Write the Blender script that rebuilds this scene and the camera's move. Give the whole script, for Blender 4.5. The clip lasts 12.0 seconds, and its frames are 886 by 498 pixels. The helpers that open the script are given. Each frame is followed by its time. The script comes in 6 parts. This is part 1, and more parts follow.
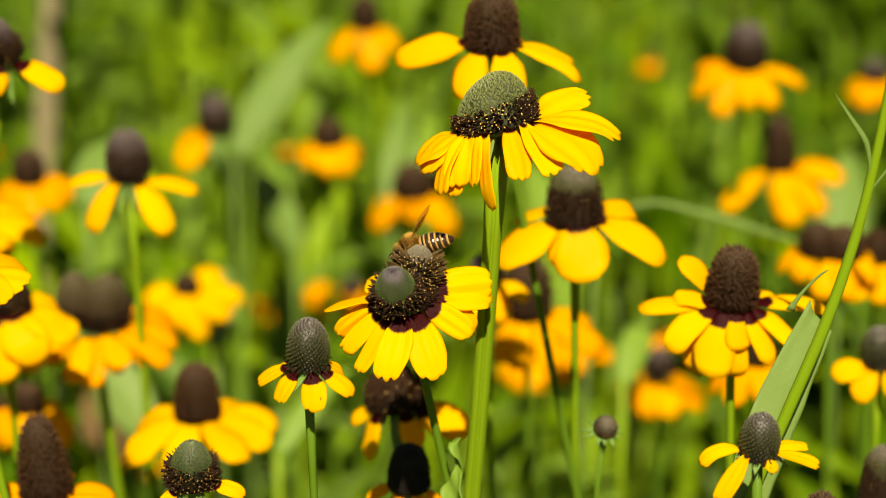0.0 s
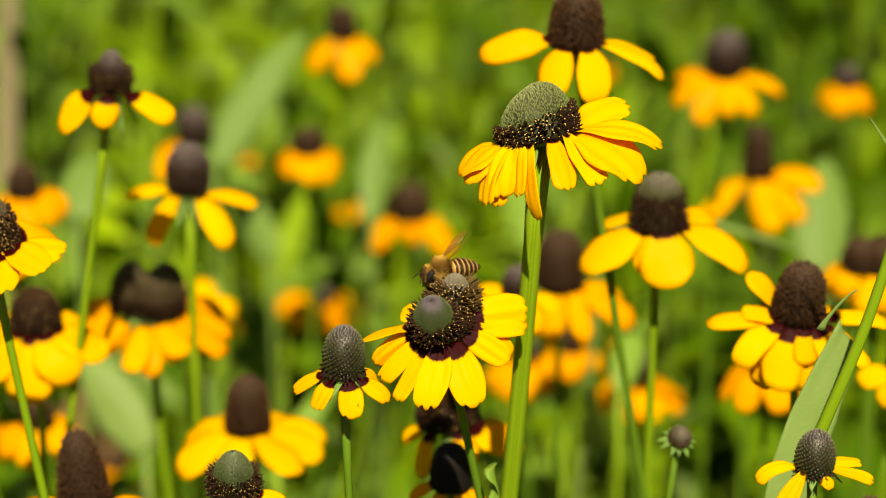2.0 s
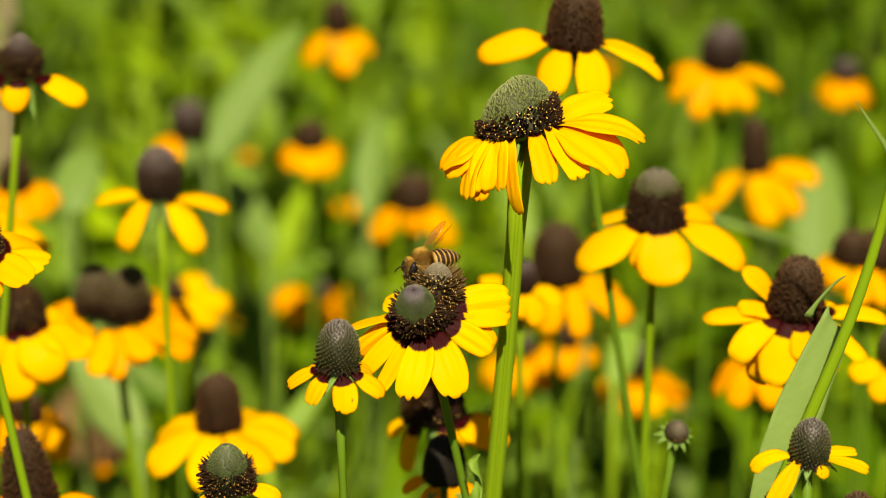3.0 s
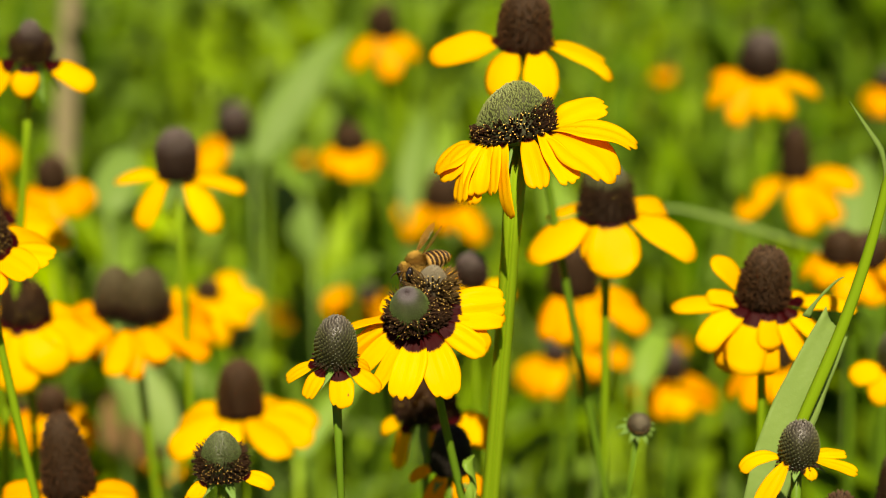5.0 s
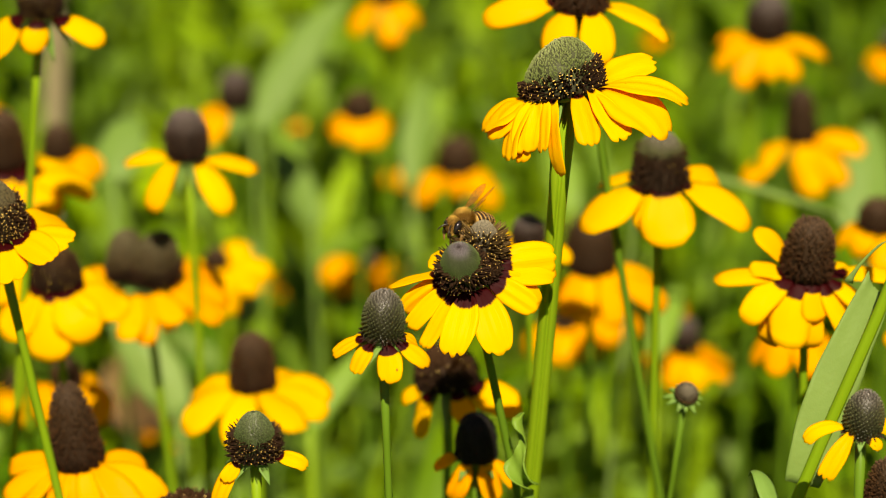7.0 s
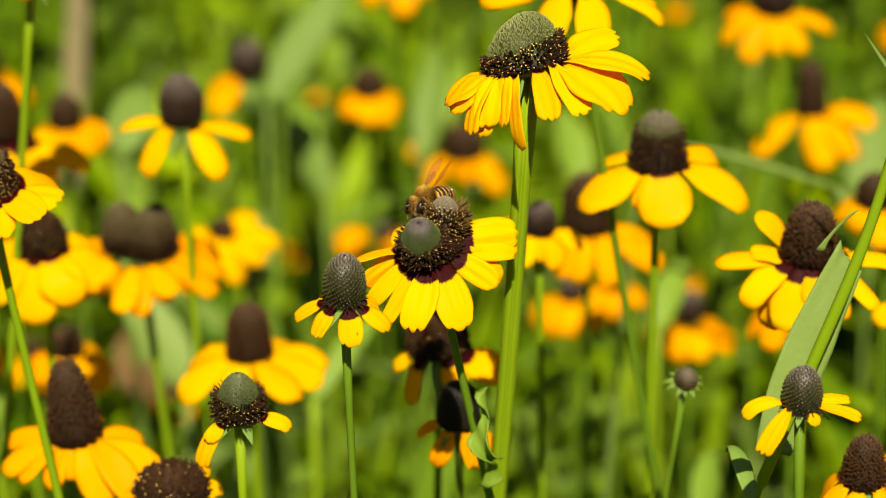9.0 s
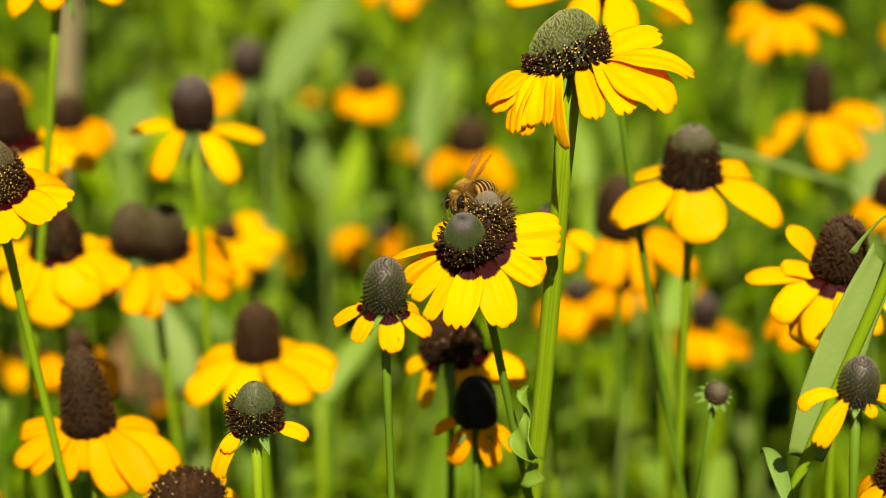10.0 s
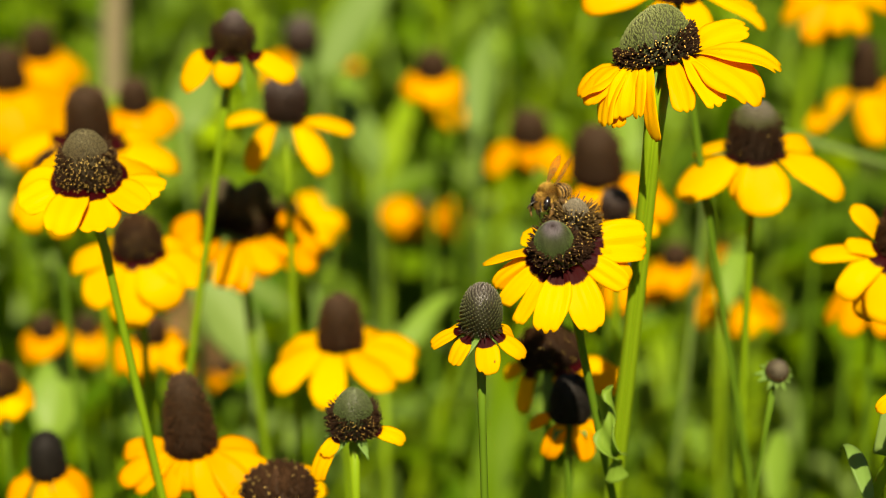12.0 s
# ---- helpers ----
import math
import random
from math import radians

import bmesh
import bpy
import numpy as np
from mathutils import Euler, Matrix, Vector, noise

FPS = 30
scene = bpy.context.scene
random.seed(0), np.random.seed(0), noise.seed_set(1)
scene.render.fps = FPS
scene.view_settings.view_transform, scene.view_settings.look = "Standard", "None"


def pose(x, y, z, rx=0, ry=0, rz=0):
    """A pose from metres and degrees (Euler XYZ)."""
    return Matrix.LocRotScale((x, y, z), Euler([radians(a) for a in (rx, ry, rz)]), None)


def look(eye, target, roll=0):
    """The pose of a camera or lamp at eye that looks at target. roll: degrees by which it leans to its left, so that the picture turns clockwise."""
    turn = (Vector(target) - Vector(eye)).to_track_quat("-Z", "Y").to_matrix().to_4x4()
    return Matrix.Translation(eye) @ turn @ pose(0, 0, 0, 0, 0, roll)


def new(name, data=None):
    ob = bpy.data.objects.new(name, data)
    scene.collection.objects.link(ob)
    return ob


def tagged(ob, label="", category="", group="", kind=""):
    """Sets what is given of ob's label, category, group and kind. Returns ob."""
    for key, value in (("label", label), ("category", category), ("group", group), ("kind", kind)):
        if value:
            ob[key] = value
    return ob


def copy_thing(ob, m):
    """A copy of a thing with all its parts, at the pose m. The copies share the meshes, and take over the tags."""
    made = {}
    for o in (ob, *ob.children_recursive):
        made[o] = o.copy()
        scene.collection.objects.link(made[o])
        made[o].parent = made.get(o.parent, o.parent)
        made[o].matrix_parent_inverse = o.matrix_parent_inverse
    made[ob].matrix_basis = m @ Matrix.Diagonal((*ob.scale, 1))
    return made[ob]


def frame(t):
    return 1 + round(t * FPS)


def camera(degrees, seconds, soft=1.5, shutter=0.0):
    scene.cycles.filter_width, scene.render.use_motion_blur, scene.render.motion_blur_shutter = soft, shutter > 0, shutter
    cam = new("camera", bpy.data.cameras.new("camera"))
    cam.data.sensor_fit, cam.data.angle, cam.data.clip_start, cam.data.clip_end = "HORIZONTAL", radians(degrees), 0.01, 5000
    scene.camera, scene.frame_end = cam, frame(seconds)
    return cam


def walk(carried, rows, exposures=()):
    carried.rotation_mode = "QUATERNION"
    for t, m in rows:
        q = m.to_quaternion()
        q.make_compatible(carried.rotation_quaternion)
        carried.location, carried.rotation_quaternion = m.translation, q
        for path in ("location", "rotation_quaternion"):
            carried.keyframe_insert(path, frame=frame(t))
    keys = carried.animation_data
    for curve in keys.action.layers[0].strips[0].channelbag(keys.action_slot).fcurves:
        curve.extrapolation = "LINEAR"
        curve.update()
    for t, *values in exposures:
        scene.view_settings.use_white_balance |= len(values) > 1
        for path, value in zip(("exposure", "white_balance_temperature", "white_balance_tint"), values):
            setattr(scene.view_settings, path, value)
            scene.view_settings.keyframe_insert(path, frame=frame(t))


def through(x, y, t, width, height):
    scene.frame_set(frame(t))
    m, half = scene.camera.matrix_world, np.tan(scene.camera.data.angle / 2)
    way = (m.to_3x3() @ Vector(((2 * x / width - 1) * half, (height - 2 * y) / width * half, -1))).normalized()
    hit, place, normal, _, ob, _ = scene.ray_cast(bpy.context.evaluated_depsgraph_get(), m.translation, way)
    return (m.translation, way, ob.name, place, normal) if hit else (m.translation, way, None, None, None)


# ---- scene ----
# ---- camera ----
cam = camera(20.0, 12.0, soft=1.0)
cam.data.dof.use_dof = True
cam.data.dof.focus_distance = 0.60
cam.data.dof.aperture_fstop = 10.0
CAMERA_ROWS = [
    (0, 0.0243, 0.0011, 0.8757, -0.186, -20.070, 0.042),
    (0.5, 0.0064, 0.0025, 0.8802, -1.350, -20.407, -0.031),
    (1, -0.0115, 0.0026, 0.8838, -2.564, -20.496, -0.096),
    (1.5, -0.0156, 0.0007, 0.8834, -2.722, -20.317, -0.195),
    (2, -0.0154, -0.0017, 0.8796, -2.687, -19.985, -0.241),
    (2.5, -0.0127, 0.0003, 0.8778, -2.582, -20.029, -0.205),
    (3, -0.0090, 0.0026, 0.8768, -2.480, -20.055, -0.161),
    (5, 0.0210, -0.0076, 0.8761, 0.074, -19.786, 0.042),
    (5.5, 0.0134, -0.0089, 0.8777, -0.113, -20.090, 0.093),
    (6, 0.0050, -0.0028, 0.8761, -0.613, -20.353, 0.143),
    (6.5, -0.0004, 0.0012, 0.8747, -0.949, -20.484, 0.134),
    (7, -0.0004, 0.0010, 0.8735, -1.022, -20.558, 0.114),
    (9, 0.0164, -0.0017, 0.8760, 0.148, -21.287, 0.114),
    (9.5, 0.0069, 0.0027, 0.8730, -0.435, -21.194, 0.087),
    (10, 0.0016, 0.0074, 0.8717, -0.577, -21.220, 0.024),
    (10.5, 0.0033, 0.0082, 0.8765, -0.051, -21.566, -0.075),
    (11, 0.0001, 0.0022, 0.8857, 0.136, -22.086, -0.070),
    (11.5, -0.0130, -0.0027, 0.8928, -0.403, -22.524, 0.089),
    (12, -0.0201, -0.0035, 0.8942, -0.538, -22.675, 0.176),
]
walk(cam, [(t, pose(x, y, z, 90 + pitch, roll, yaw)) for t, x, y, z, yaw, pitch, roll in CAMERA_ROWS],
     [(0, 0.76, 8200, 10), (12, 0.76, 8200, 10)])

# ---- light ----
SUN_AZ, SUN_EL = 177.0, 49.0       # compass-like: clockwise from +y, where the sun stands
world = bpy.data.worlds.new("sky")
scene.world = world
world.use_nodes = True
wn = world.node_tree.nodes
sky = wn.new("ShaderNodeTexSky")
sky.sky_type = "NISHITA"
sky.sun_disc = False
sky.sun_elevation, sky.sun_rotation = radians(SUN_EL), radians(SUN_AZ)
world.node_tree.links.new(sky.outputs[0], wn["Background"].inputs[0])
wn["Background"].inputs[1].default_value = 0.031
sun = new("sun", bpy.data.lights.new("sun", "SUN"))
sun.data.energy, sun.data.angle, sun.data.color = 4.8, radians(0.6), (1.0, 0.95, 0.86)
az, el = radians(SUN_AZ), radians(SUN_EL)
sun.matrix_world = look((math.sin(az) * math.cos(el) * 5, math.cos(az) * math.cos(el) * 5, math.sin(el) * 5), (0, 0, 0))


# ---- materials ----
class Nodes:
    """A small builder for one node material."""

    def __init__(self, name):
        self.mat = bpy.data.materials.new(name)
        self.mat.use_nodes = True
        self.t = self.mat.node_tree
        self.t.nodes.clear()
        self.out = self.t.nodes.new("ShaderNodeOutputMaterial")

    def add(self, kind, ins=None, **props):
        n = self.t.nodes.new(kind)
        if "data_type" in props:
            n.data_type, n.blend_type = props["data_type"], props["blend_type"]
        if "operation" in props:
            n.operation = props["operation"]
        if "feature" in props:
            n.feature = props["feature"]
        for k, v in (ins or {}).items():
            s = n.inputs[k]
            if isinstance(v, bpy.types.NodeSocket):
                self.t.links.new(v, s)
            else:
                s.default_value = v
        return n

    def noise(self, vec, scale, detail=3.0, rough=0.55):
        return self.add("ShaderNodeTexNoise", {"Vector": vec, "Scale": scale, "Detail": detail, "Roughness": rough}).outputs["Fac"]

    def ramp(self, fac, stops):
        n = self.add("ShaderNodeValToRGB", {"Fac": fac})
        r = n.color_ramp
        while len(r.elements) < len(stops):
            r.elements.new(0.5)
        for e, (p, c) in zip(r.elements, stops):
            e.position, e.color = p, (*c, 1)
        return n.outputs["Color"]

    def mix(self, fac, a, b, how="MIX"):
        n = self.add("ShaderNodeMix", data_type="RGBA", blend_type=how)
        for i, v in ((0, fac), (6, a), (7, b)):
            if isinstance(v, bpy.types.NodeSocket):
                self.t.links.new(v, n.inputs[i])
            else:
                n.inputs[i].default_value = v if i == 0 else (*v, 1)
        return n.outputs[2]

    def calc(self, op, a, b=0.0, c=0.0):
        n = self.add("ShaderNodeMath", {0: a, 1: b, 2: c}, operation=op)
        return n.outputs[0]

    def done(self, shader):
        self.t.links.new(shader, self.out.inputs["Surface"])
        return self.mat


def petal_material(name, light, deep, edge):
    """Ray floret: bright colour, maroon blotch at the foot, long veins, light passing through."""
    n = Nodes(name)
    uv = n.add("ShaderNodeUVMap").outputs["UV"]
    pos = n.add("ShaderNodeTexCoord").outputs["Object"]
    xyz = n.add("ShaderNodeSeparateXYZ", {0: uv})
    u, v = xyz.outputs[0], xyz.outputs[1]
    stretched = n.add("ShaderNodeMapping", {"Vector": uv, "Scale": (26, 1.2, 1)}).outputs[0]
    veins = n.noise(stretched, 1.0, 3)
    mottled = n.noise(pos, 260, 4)
    hue = n.add("ShaderNodeObjectInfo").outputs["Random"]
    base = n.mix(hue, light, deep)
    base = n.mix(n.calc("MULTIPLY", veins, 0.35), base, deep)
    base = n.mix(n.ramp(mottled, [(0.35, (0, 0, 0)), (0.8, (0.22, 0.22, 0.22))]), base, deep)
    base = n.mix(n.ramp(n.noise(pos, 520, 1), [(0.80, (0, 0, 0)), (0.83, (0.8, 0.8, 0.8))]), base, (0.12, 0.045, 0.004))
    off = n.calc("MULTIPLY_ADD", u, 2.0, -1.0)
    jag = n.calc("ADD", n.calc("MULTIPLY_ADD", n.calc("MULTIPLY", off, off), 0.07, v), n.calc("MULTIPLY", n.calc("SUBTRACT", n.noise(stretched, 1.7, 2), 0.5), 0.08))
    foot = n.ramp(jag, [(edge - 0.01, (1, 1, 1)), (edge + 0.022, (0, 0, 0))])
    base = n.mix(foot, base, (0.036, 0.0005, 0.0012))
    bump = n.add("ShaderNodeBump", {"Height": veins, "Strength": 0.3, "Distance": 0.0004})
    surf = n.add("ShaderNodeBsdfPrincipled", {"Base Color": base, "Roughness": 0.55, "Normal": bump.outputs[0], "Specular IOR Level": 0.12})
    glow = n.add("ShaderNodeBsdfTranslucent", {"Color": n.mix(foot, n.mix(0.55, base, (0.85, 0.20, 0.0)), (0.08, 0.0005, 0.001))})
    return n.done(n.add("ShaderNodeMixShader", {0: 0.38, 1: surf.outputs[0], 2: glow.outputs[0]}).outputs[0])


def plant_material(name, light, dark, through, rough=0.5, scale=60, amount=0.35, stretch=1.0, each=0.35):
    """Stem or leaf: streaked green with a share of light passing through."""
    n = Nodes(name)
    pos = n.add("ShaderNodeTexCoord").outputs["Object"]
    vec = n.add("ShaderNodeMapping", {"Vector": pos, "Scale": (1, 1, stretch)}).outputs[0]
    fine, coarse = n.noise(vec, scale * 6, 4), n.noise(vec, scale, 3)
    isle = n.add("ShaderNodeNewGeometry").outputs["Random Per Island"]
    own = n.add("ShaderNodeObjectInfo").outputs["Random"]
    vary = n.calc("MULTIPLY_ADD", isle, each, n.calc("MULTIPLY_ADD", own, 0.25, n.calc("MULTIPLY", coarse, 0.45)))
    base = n.mix(vary, light, dark)
    base = n.mix(n.calc("MULTIPLY", fine, amount), base, dark)
    bump = n.add("ShaderNodeBump", {"Height": fine, "Strength": 0.3, "Distance": 0.0006})
    surf = n.add("ShaderNodeBsdfPrincipled", {"Base Color": base, "Roughness": rough, "Normal": bump.outputs[0], "Specular IOR Level": 0.16})
    glow = n.add("ShaderNodeBsdfTranslucent", {"Color": n.mix(0.5, base, (0.30, 0.42, 0.02))})
    return n.done(n.add("ShaderNodeMixShader", {0: through, 1: surf.outputs[0], 2: glow.outputs[0]}).outputs[0])


def rough_material(name, stops, rough=0.75, scale=900, bump=0.5, metal=0.0, spec=0.12, deep=0.0, stray=0.35, tip=0.75):
    """Opaque surface whose tone runs along V (foot to top of the form); U: shade painted into the gaps (0), none at the
    tips (1) of its small scales, by the share deep.
    """
    n = Nodes(name)
    uv = n.add("ShaderNodeUVMap").outputs["UV"]
    v = n.add("ShaderNodeSeparateXYZ", {0: uv}).outputs[1]
    pos = n.add("ShaderNodeTexCoord").outputs["Object"]
    grain, broad = n.noise(pos, scale, 4), n.noise(pos, scale * 0.17, 2)
    isle = n.add("ShaderNodeNewGeometry").outputs["Random Per Island"]
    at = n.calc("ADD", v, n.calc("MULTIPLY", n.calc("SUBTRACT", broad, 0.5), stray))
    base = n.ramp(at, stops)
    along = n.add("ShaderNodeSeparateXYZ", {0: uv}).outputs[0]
    # shade in the gaps between scales and florets, mixed into the base colour
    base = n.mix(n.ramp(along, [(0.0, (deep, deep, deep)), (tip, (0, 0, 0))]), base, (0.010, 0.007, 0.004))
    base = n.mix(n.calc("MULTIPLY", grain, 0.3), base, (0.012, 0.009, 0.005))
    base = n.mix(n.calc("MULTIPLY", isle, 0.35), base, n.mix(1.0, base, (1.5, 1.45, 1.35), "MULTIPLY"))
    b = n.add("ShaderNodeBump", {"Height": grain, "Strength": bump, "Distance": 0.0005})
    return n.done(n.add("ShaderNodeBsdfPrincipled", {"Base Color": base, "Roughness": rough, "Metallic": metal, "Normal": b.outputs[0],
                                                     "Specular IOR Level": spec}).outputs[0])


M_YELLOW = petal_material("petal_yellow", (0.93, 0.57, 0.001), (0.90, 0.465, 0.001), 0.07)
M_YELLOW_BLOTCH = petal_material("petal_yellow_blotched", (0.93, 0.57, 0.001), (0.90, 0.47, 0.001), 0.275)
M_YELLOW_SPOT = petal_material("petal_yellow_spotted", (0.93, 0.57, 0.001), (0.90, 0.47, 0.001), 0.14)
M_GOLD = petal_material("petal_gold", (0.91, 0.475, 0.001), (0.87, 0.36, 0.001), 0.07)
M_STEM = plant_material("stem_green", (0.24, 0.37, 0.018), (0.13, 0.24, 0.010), 0.12, 0.42, 50, 0.3, 0.05)
M_STEM_DARK = plant_material("stem_dark_green", (0.13, 0.24, 0.018), (0.065, 0.14, 0.010), 0.10, 0.45, 50, 0.3, 0.05)
M_BRACT = plant_material("bract_green", (0.20, 0.33, 0.07), (0.10, 0.20, 0.035), 0.2, 0.5, 120)
M_LEAF = plant_material("leaf_grey_green", (0.22, 0.355, 0.050), (0.12, 0.23, 0.022), 0.25, 0.42, 40)
M_LEAF_PALE = plant_material("leaf_pale", (0.215, 0.32, 0.085), (0.145, 0.24, 0.050), 0.25, 0.5, 90)
M_GRASS = plant_material("grass_green", (0.42, 0.62, 0.008), (0.035, 0.10, 0.001), 0.30, 0.5, 8, each=0.95)
M_MEADOW_LEAF = plant_material("meadow_leaf", (0.42, 0.61, 0.008), (0.05, 0.125, 0.001), 0.28, 0.6, 10, each=0.95)
# leaf green darkened to stand in for shadow between the plants
M_LEAF_SHADE = plant_material("leaf_shade_tone", (0.12, 0.22, 0.010), (0.04, 0.09, 0.004), 0.28, 0.5, 30, each=0.6)
M_GLAUCOUS = plant_material("leaf_glaucous", (0.17, 0.275, 0.060), (0.11, 0.20, 0.034), 0.22, 0.5, 40)
M_TUFT = plant_material("tuft_green", (0.32, 0.47, 0.018), (0.17, 0.30, 0.010), 0.30, 0.5, 20, each=0.6)
M_DEAD = plant_material("dead_leaf", (0.19, 0.115, 0.045), (0.10, 0.06, 0.024), 0.1, 0.8, 60)
M_STRAW = plant_material("straw", (0.25, 0.21, 0.12), (0.14, 0.12, 0.06), 0.15, 0.8, 60)
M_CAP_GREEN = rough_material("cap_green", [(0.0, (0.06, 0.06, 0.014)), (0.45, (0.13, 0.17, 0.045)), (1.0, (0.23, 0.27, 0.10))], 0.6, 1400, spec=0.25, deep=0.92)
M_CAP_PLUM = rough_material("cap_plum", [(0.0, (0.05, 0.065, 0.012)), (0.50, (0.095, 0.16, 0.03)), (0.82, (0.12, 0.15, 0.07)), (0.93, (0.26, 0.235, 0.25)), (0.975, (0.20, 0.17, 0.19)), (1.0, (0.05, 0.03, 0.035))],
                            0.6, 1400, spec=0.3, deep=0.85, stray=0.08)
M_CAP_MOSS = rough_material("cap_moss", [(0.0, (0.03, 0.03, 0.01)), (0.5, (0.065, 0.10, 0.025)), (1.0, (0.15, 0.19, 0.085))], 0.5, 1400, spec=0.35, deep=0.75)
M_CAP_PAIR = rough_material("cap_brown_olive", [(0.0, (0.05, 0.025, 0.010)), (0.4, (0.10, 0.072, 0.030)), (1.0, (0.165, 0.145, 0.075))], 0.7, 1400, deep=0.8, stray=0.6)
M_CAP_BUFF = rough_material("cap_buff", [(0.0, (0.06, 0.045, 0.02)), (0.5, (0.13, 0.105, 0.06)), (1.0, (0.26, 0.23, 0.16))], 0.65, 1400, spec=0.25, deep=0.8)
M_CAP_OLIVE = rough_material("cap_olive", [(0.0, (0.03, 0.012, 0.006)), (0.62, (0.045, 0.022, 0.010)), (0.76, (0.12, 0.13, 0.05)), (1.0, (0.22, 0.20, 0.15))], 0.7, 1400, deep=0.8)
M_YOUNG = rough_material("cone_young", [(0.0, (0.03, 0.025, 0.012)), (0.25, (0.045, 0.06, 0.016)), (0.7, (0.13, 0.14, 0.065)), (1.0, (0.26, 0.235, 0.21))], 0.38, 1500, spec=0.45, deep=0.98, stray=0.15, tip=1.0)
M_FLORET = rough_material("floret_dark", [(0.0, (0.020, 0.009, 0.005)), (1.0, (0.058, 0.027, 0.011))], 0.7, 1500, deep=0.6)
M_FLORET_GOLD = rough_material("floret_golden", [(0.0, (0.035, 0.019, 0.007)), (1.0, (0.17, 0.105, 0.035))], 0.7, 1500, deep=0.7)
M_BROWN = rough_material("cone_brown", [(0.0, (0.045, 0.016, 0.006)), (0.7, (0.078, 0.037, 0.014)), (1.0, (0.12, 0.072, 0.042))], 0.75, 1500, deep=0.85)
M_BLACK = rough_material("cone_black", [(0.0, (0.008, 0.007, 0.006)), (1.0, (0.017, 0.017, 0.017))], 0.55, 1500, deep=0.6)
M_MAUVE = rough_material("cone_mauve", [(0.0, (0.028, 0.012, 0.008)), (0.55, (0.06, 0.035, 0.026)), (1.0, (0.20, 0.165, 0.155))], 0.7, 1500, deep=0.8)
M_POLLEN = rough_material("pollen", [(0.0, (0.50, 0.31, 0.06)), (1.0, (0.72, 0.52, 0.17))], 0.8, 2500)
M_SOIL = rough_material("soil", [(0.0, (0.05, 0.075, 0.014)), (1.0, (0.08, 0.10, 0.022))], 0.95, 25, 0.8)
M_FUR = rough_material("bee_fur", [(0.0, (0.16, 0.08, 0.015)), (1.0, (0.85, 0.53, 0.11))], 0.9, 2500, 0.9)
M_FUR_DARK = rough_material("bee_coat", [(0.0, (0.10, 0.05, 0.012)), (1.0, (0.30, 0.17, 0.04))], 0.9, 2500, 0.9)
M_BEE_DARK = rough_material("bee_dark", [(0.0, (0.02, 0.012, 0.006)), (1.0, (0.03, 0.018, 0.008))], 0.3, 1200, 0.2, 0, 0.6)
M_BEE_LEG = rough_material("bee_leg", [(0.0, (0.07, 0.035, 0.01)), (1.0, (0.22, 0.12, 0.03))], 0.5, 1800, 0.5, 0, 0.4)
M_BEE_BAND = rough_material("bee_band", [(0.0, (0.20, 0.10, 0.02)), (1.0, (0.56, 0.37, 0.11))], 0.7, 2000, 0.6)
M_BEE_SKIN = rough_material("bee_abdomen", [(0.0, (0.045, 0.02, 0.006)), (1.0, (0.018, 0.010, 0.006))], 0.22, 1500, 0.2, 0, 0.7)
M_BEE_EYE = rough_material("bee_eye", [(0.0, (0.006, 0.004, 0.004)), (1.0, (0.010, 0.006, 0.005))], 0.12, 800, 0.02, 0, 0.7)


def wing_material():
    n = Nodes("bee_wing")
    uv = n.add("ShaderNodeUVMap").outputs["UV"]
    cells = n.add("ShaderNodeTexVoronoi", {"Vector": uv, "Scale": 5.0}, feature="DISTANCE_TO_EDGE").outputs["Distance"]
    veins = n.ramp(cells, [(0.0, (0.3, 0.3, 0.3)), (0.05, (0.97, 0.97, 0.97))])
    film = n.add("ShaderNodeBsdfPrincipled", {"Base Color": (0.30, 0.18, 0.045, 1), "Roughness": 0.25, "Specular IOR Level": 0.5})
    clear = n.add("ShaderNodeBsdfTransparent", {"Color": (0.86, 0.76, 0.50, 1)})
    fac = n.calc("MULTIPLY", veins, 0.90)
    return n.done(n.add("ShaderNodeMixShader", {0: fac, 1: film.outputs[0], 2: clear.outputs[0]}).outputs[0])


M_WING = wing_material()

# ---- mesh tools ----
FOCUS = 0.60
UNIT = 2 * FOCUS * math.tan(radians(10)) / 1568      # one small unit of length at the focus distance


def from_lists(name, verts, faces, uvs, material, parent, label="", indices=None, smooth=True):
    """A mesh from generated lists; uvs has one (u, v) for each vertex."""
    me = bpy.data.meshes.new(name)
    me.from_pydata([tuple(v) for v in verts], [], faces)
    layer = me.uv_layers.new(name="UVMap")
    loops = np.empty(len(me.loops), dtype=np.int32)
    me.loops.foreach_get("vertex_index", loops)
    layer.data.foreach_set("uv", np.asarray(uvs, dtype=np.float32)[loops].ravel())
    for m in (material if isinstance(material, (list, tuple)) else [material]):
        me.materials.append(m)
    if indices:
        me.polygons.foreach_set("material_index", indices)
    if smooth:
        me.shade_smooth()
    ob = new(name, me)
    if parent:
        ob.parent = parent
    if label:
        tagged(ob, label)
    return ob


